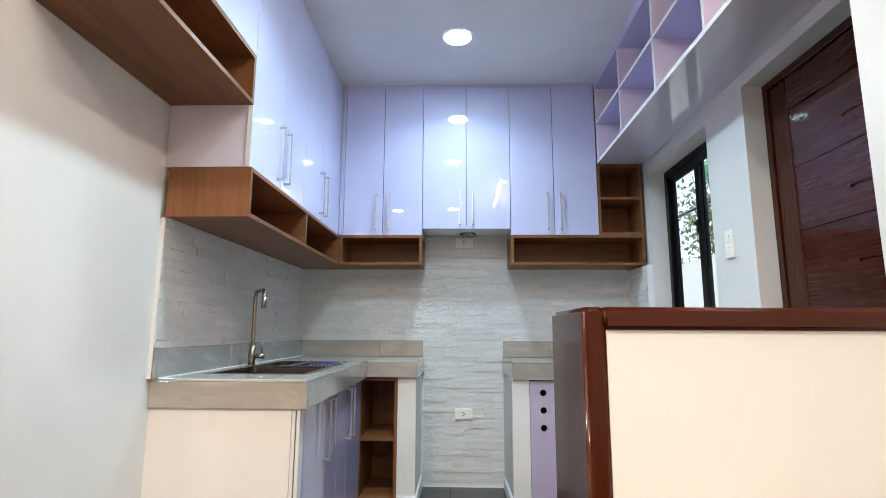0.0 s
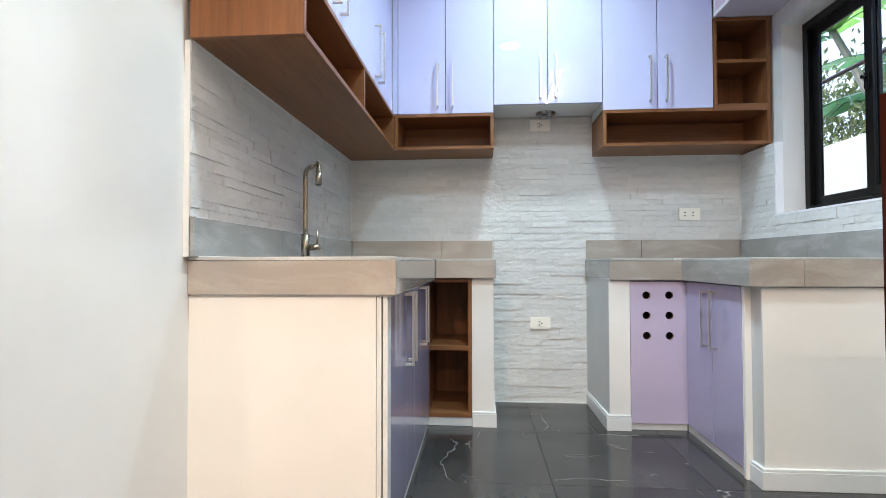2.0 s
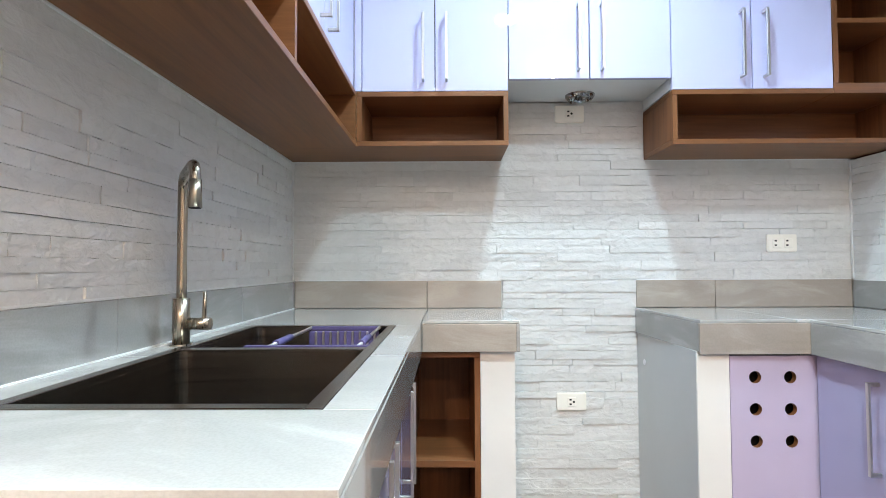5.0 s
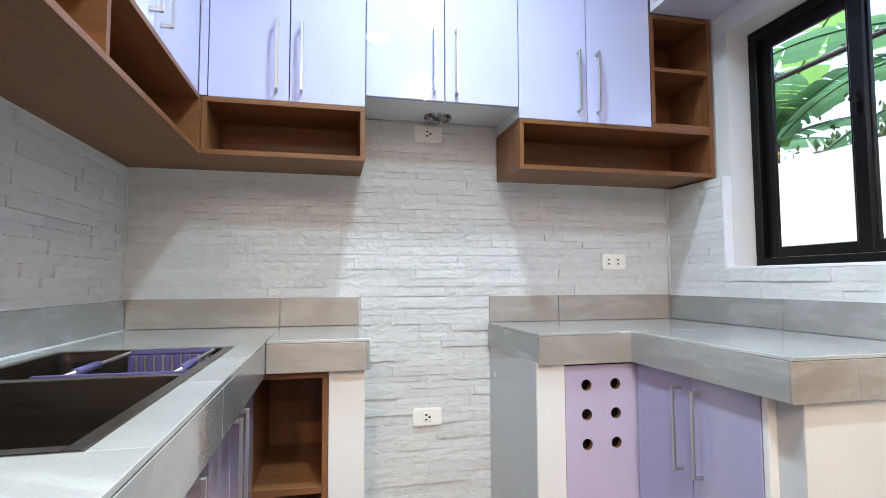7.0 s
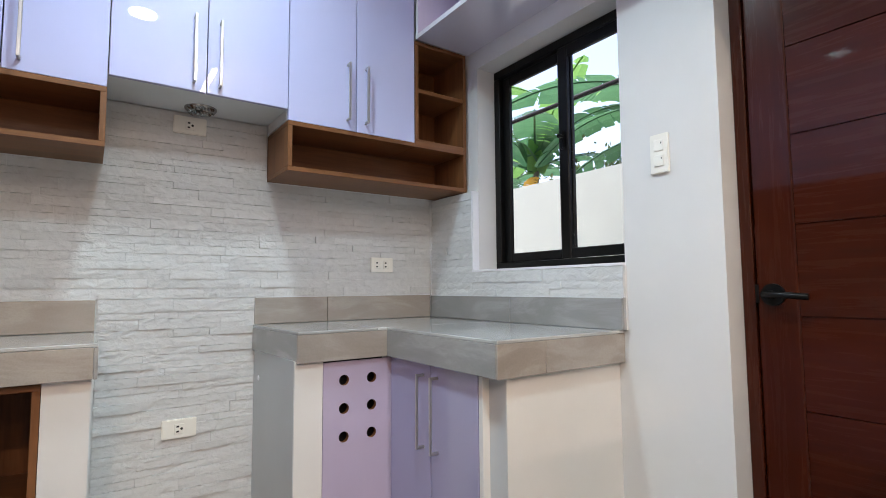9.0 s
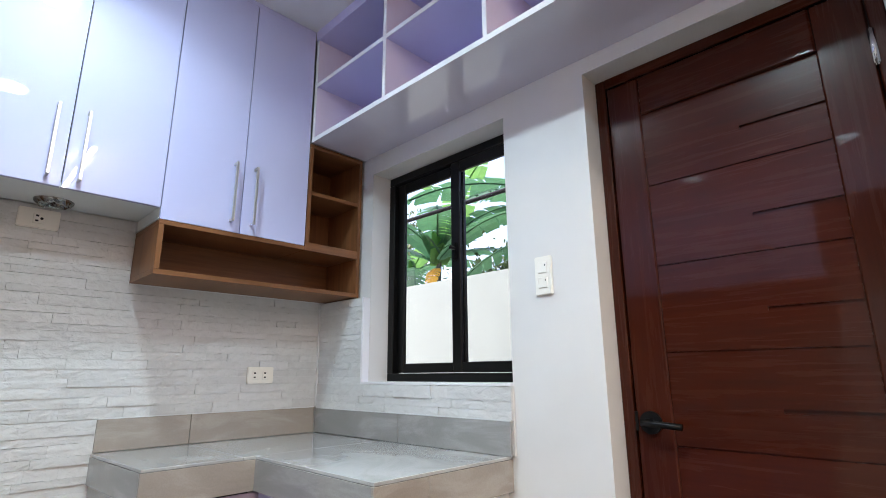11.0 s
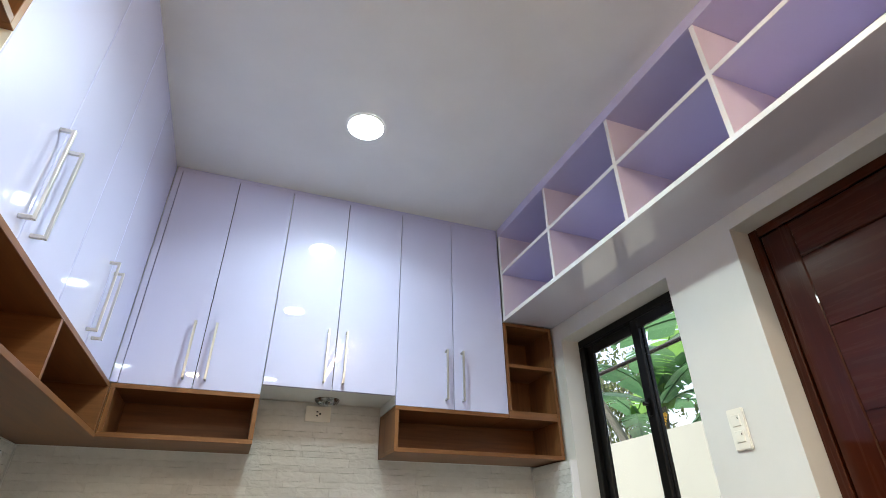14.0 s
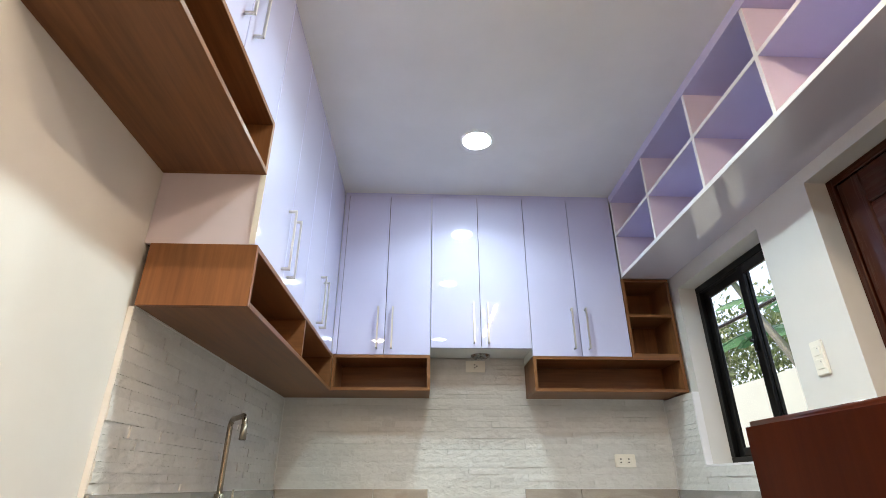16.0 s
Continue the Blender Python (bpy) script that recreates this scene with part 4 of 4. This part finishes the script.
bk = thing("drain_basket", (-0.54, 3.13, CT), "purple plastic drainer basket hung across the sink bowl", "basket")
kx0, kx1, ky0, ky1 = -0.680, -0.428, 2.945, 3.325
zt = CT - 0.010
part("rim", B(kx0, kx1 + 0.03, ky0, ky0 + 0.022, zt, zt + 0.012, bevel=0.004, seg=2), BASKET, bk)
part("rim", B(kx0 + 0.05, kx1, ky1 - 0.022, ky1, zt, zt + 0.012, bevel=0.004, seg=2), BASKET, bk)
part("end_wall", B(kx0 + 0.05, kx1, ky1 - 0.024, ky1 - 0.018, CT - 0.10, zt, bevel=0.002), BASKET, bk)
for x in (kx0 + 0.055, kx1 + 0.0):
    part("rail", cyl(bmesh.new(), (x, ky0 + 0.01, zt + 0.008), (x, ky1 - 0.01, zt + 0.008), 0.0045, 12), NICKEL, bk, "steel rail", True)
    part("sleeve", cyl(bmesh.new(), (x, ky0 + 0.06, zt + 0.008), (x, ky0 + 0.17, zt + 0.008), 0.0085, 14), BASKET, bk, smooth=True)
for k in range(9):
    y = ky0 + 0.10 + 0.028 * k
    part("slat", B(kx0 + 0.058, kx1 - 0.004, y, y + 0.008, CT - 0.095, CT - 0.088, bevel=0.001), BASKET, bk)
for k in range(9):
    x = kx0 + 0.07 + 0.021 * k
    part("bar", B(x, x + 0.006, ky1 - 0.034, ky1 - 0.027, CT - 0.09, zt, bevel=0.001), NICKEL, bk, "thin steel bar")

# ---- bar counter ----
BX, BY0, BY1, BZ = 0.486, 1.279, 1.61, 1.096
structure("half_wall", B(BX + 0.046, XR, BY0 + 0.012, BY1 - 0.012, 0, BZ - 0.043), CREAM, "cream painted half wall carrying the bar", "wall")
br = thing("bar_counter", (1.0, 1.43, 0), "varnished mahogany bar top and end post on a half wall", "bar counter")
part("top", B(BX + 0.040, XR - 0.001, BY0 + 0.0003, BY1 - 0.0003, BZ - 0.043, BZ - 0.0003, bevel=0.007, seg=4), MAHOX, br, smooth=True)
part("end_board", B(BX, BX + 0.0445, BY0, BY1, 0, BZ, bevel=0.009, seg=4), MAHOZ, br, "polished mahogany end board", True)


structure("wall_pilaster", B(1.314, XR - 0.0005, 1.310, 1.598, BZ + 0.0005, TOP), WALL, "white painted pilaster standing on the bar end", "pilaster")


# ---- sockets, switch, duct ----
def socket_plate(x, z, kind, label):
    s = thing("wall_socket", (x, TB, z), label, "socket", "wall sockets")
    y = TB - 0.002
    pl = part("plate", B(x - 0.061, x + 0.061, y - 0.009, y + 0.006, z - 0.036, z + 0.036, bevel=0.003, seg=2), PLASTIC, s)
    bm = bmesh.new()
    cs = ((0.0,) if kind == 1 else (-0.024, 0.024))
    for c in cs:
        box(bm, x + c - 0.017, x + c + 0.017, y - 0.0115, y - 0.008, z - 0.019, z + 0.019, bevel=0.0012)
    part("insert", bm, PLASTIC, pl)
    for c in cs:
        part("slot", B(x + c - 0.010, x + c - 0.001, y - 0.0122, y - 0.011, z + 0.006, z + 0.0125), BLACK, pl)
        part("slot", B(x + c - 0.010, x + c - 0.001, y - 0.0122, y - 0.011, z - 0.0125, z - 0.006), BLACK, pl)
        if kind == 1:
            part("slot", cyl(bmesh.new(), (x + c + 0.008, y - 0.0122, z), (x + c + 0.008, y - 0.011, z), 0.0048, 12), BLACK, pl)


socket_plate(0.281, 0.478, 1, "ivory three pin wall socket low in the cooker gap")
socket_plate(0.287, 1.682, 1, "ivory three pin wall socket under the middle cabinet")
socket_plate(1.165, 1.132, 2, "ivory double wall socket above the worktop")
sw = thing("light_switch", (XR, 2.680, 1.45), "white two gang light switch between window and door", "switch")
pl = part("plate", B(XR - 0.010, XR, 2.632, 2.698, 1.385, 1.517, bevel=0.003, seg=2), PLASTIC, sw)
for z in (1.427, 1.478):
    part("rocker", B(XR - 0.0135, XR - 0.008, 2.647, 2.683, z - 0.019, z + 0.019, bevel=0.002), PLASTIC, pl)
    part("mark", B(XR - 0.0142, XR - 0.013, 2.653, 2.656, z + 0.004, z + 0.010), BLACK, pl)
dc = thing("duct_outlet", (0.312, 3.895, 1.735), "crumpled foil exhaust duct end in the cabinet base", "duct")
bm = bmesh.new()
rnd = random.Random(4)
seg = 28
rings = []
for r, z in ((0.060, 1.7345), (0.058, 1.728), (0.050, 1.724), (0.044, 1.729), (0.036, 1.725), (0.024, 1.730), (0.010, 1.727)):
    rings.append([bm.verts.new((0.312 + r * math.cos(k * math.tau / seg), 3.895 + r * math.sin(k * math.tau / seg), z + rnd.uniform(-0.010, 0.004) * (r < 0.055))) for k in range(seg)])
for a, b in zip(rings, rings[1:]):
    for k in range(seg):
        bm.faces.new((a[k], a[(k + 1) % seg], b[(k + 1) % seg], b[k]))
bm.faces.new(rings[-1])
part("foil", bm, FOIL, dc, "crumpled shiny foil")
part("hole_cap", cyl(bmesh.new(), (0.564, 3.905, 0.652), (0.558, 3.905, 0.652), 0.011, 18), EDGE, thing("wall_plug", (0.562, 3.905, 0.652), "small white plug in the pier side", "plug"))


# ---- split stone cladding, floor tiles ----
def stone_variants():
    out = []
    for k in range(14):
        r = random.Random(100 + k)
        bm = bmesh.new()
        nx, nz = 8, 2
        grid = []
        for i in range(nx + 1):
            col = []
            for j in range(nz + 1):
                edge_z, edge_x = j in (0, nz), i in (0, nx)
                y = -0.0105 - r.uniform(0.0, 0.0016) + (0.0005 if edge_z else 0)
                col.append(bm.verts.new((i / nx - 0.5, y, (j / nz - 0.5) + (r.uniform(-0.018, 0.018) if edge_z and not edge_x else 0))))
            grid.append(col)
        for i in range(nx):
            for j in range(nz):
                bm.faces.new((grid[i][j], grid[i + 1][j], grid[i + 1][j + 1], grid[i][j + 1]))
        rim_loop = [grid[i][0] for i in range(nx + 1)] + [grid[nx][j] for j in range(1, nz + 1)] + [grid[i][nz] for i in range(nx - 1, -1, -1)] + [grid[0][j] for j in range(nz - 1, 0, -1)]
        back = [bm.verts.new((v.co.x, 0.0, v.co.z)) for v in rim_loop]
        for a in range(len(rim_loop)):
            b = (a + 1) % len(rim_loop)
            bm.faces.new((rim_loop[b], rim_loop[a], back[a], back[b]))
        d = mesh("stone_strip", bm, STONE)
        out.append(d)
    return out


STRIPS = stone_variants()


def clad(parent, spans, place, turn, seed, course=0.0395, z_lo=0.0):
    """Courses of stone strips. spans: (u0, u1, z0, z1) on the wall; place(u, z, off) gives the world place."""
    r = random.Random(seed)
    for u0, u1, z0, z1 in spans:
        rows, z = [], z0
        while z < z1 - 1e-4:
            h = r.choice((0.026, 0.031, 0.036, 0.041))
            if z1 - (z + h) < 0.022:
                h = z1 - z
            rows.append((z, h))
            z += h
        for z, h in rows:
            u = u0
            while u < u1 - 1e-4:
                w = r.choice((0.09, 0.14, 0.2, 0.27, 0.34)) * r.uniform(0.9, 1.1)
                if u1 - (u + w) < 0.07:
                    w = u1 - u
                ob = new("stone_strip", r.choice(STRIPS))
                off = r.choice((0.0, 0.0006, 0.0014, 0.0026, 0.004, 0.0056))
                ob.matrix_basis = Matrix.Translation(place(u + w / 2, z + h / 2, off)) @ turn @ Matrix.Diagonal((w - 0.0005, 1.0, h - 0.0009, 1))
                ob.parent = parent
                u += w


cb = structure("stone_wall_back", B(TL, TR, 3.990, 3.9995, 0, 1.735), GROUT, "white split stone cladding on the back wall", "wall cladding")
clad(cb, ((0.001, 0.566, 0.002, SZ), (TL + 0.004, TR - 0.004, SZ + 0.002, 1.4845), (0.001, 0.597, 1.4845, 1.733)), lambda u, z, o: Vector((u, 3.9935 - o, z)), Matrix.Identity(4), 1)
cl = structure("stone_wall_left", out_of_square(B(XL + 0.0005, TL - 0.010, 2.2145, 3.989, CT + 0.001, 1.4805)), WALL, "white split stone cladding above the sink", "wall cladding")
clad(cl, ((2.216, 3.978, SZ, 1.480),), lambda u, z, o: Vector((TL - 0.0125 + o - WEST_LEAN * (3.98 - u), u, z)), Matrix.Rotation(radians(90) - WEST_LEAN, 4, "Z"), 2)
bm = B(TR + 0.010, XR - 0.0005, 2.8105, 3.989, CT + 0.001, WZ0 - 0.011)
box(bm, TR + 0.010, XR - 0.0005, WY1 + 0.014, 3.989, WZ0 - 0.011, 1.4765)
cr = structure("stone_wall_right", out_of_square(bm), WALL, "white split stone cladding under and beside the window", "wall cladding")
clad(cr, ((2.812, 3.978, SZ - 0.002, WZ0 - 0.011), (WY1 + 0.013, 3.978, WZ0 - 0.011, 1.4765)), lambda u, z, o: Vector((TR + 0.0125 - o + EAST_LEAN * (3.98 - u), u, z)), Matrix.Rotation(radians(-90) + EAST_LEAN, 4, "Z"), 3)
bm = B(TL - 0.001, TL + 0.006, 3.970, 3.9785, SZ, 1.4805)
box(bm, TL + 0.0005, TL + 0.004, 2.240, 3.968, SZ - 0.0015, SZ + 0.003)
box(bm, TL + 0.0115, TL + 0.0145, 2.240, 3.968, CT + 0.0002, CT + 0.003)
box(bm, TL + 0.01, -0.008, 3.9745, 3.9785, SZ + 0.0002, SZ + 0.004)
box(bm, 0.56, TR - 0.01, 3.9745, 3.9785, SZ + 0.0002, SZ + 0.004)
box(bm, TR - 0.004, TR - 0.0005, 2.815, 3.968, SZ - 0.0035, SZ + 0.001)
box(bm, TR - 0.006, TR + 0.001, 3.970, 3.9785, SZ, 1.4765)
box(bm, 0.0, 0.566, 3.972, 3.979, 0.0, 0.006)
box(bm, TL + 0.001, TL + 0.007, 2.22, 3.972, 1.4765, 1.4807)
box(bm, TL + 0.004, -0.004, 3.972, 3.979, 1.4805, 1.4848)
box(bm, 0.6, TR - 0.004, 3.972, 3.979, 1.4805, 1.4848)
box(bm, XL + 0.0005, TL - 0.0005, 2.2115, 2.214, CT + 0.0005, 1.4805)
structure("trim_6", out_of_square(box(B(TR - 0.001, XR + 0.0, WY1 + 0.0002, WY1 + 0.0125, WZ0, 1.478, bevel=0.001), TR - 0.001, XR, 2.812, WY1 + 0.0125, WZ0 - 0.0105, WZ0 - 0.0003, bevel=0.001)), EDGE, "white plaster edge and sill round the window opening", "trim")
structure("trim_5", out_of_square(bm), GREYWHITE, "white caulk along the cladding corners", "trim")

side = 0.60
tile_mesh = mesh("floor_tile", box(bmesh.new(), -side / 2 + 0.001, side / 2 - 0.001, -side / 2 + 0.001, side / 2 - 0.001, -0.0078, 0.0, bevel=0.0008), MARBLE)
nx0, ny0 = 0.793 - 6 * side, 3.43 - 12 * side
for i in range(8):
    for j in range(14):
        x, y = nx0 + side * (i + 0.5), ny0 + side * (j + 0.5)
        if x - side / 2 > XR or y - side / 2 > 4.0 or (x + side / 2 < XL and y - side / 2 > 1.3):
            continue
        ob = new("floor_tile", tile_mesh)
        ob.location, ob.parent = (x, y, 0), floor
        ob.rotation_euler = (0, 0, math.pi / 2 * ((i * 7 + j * 3) % 4))
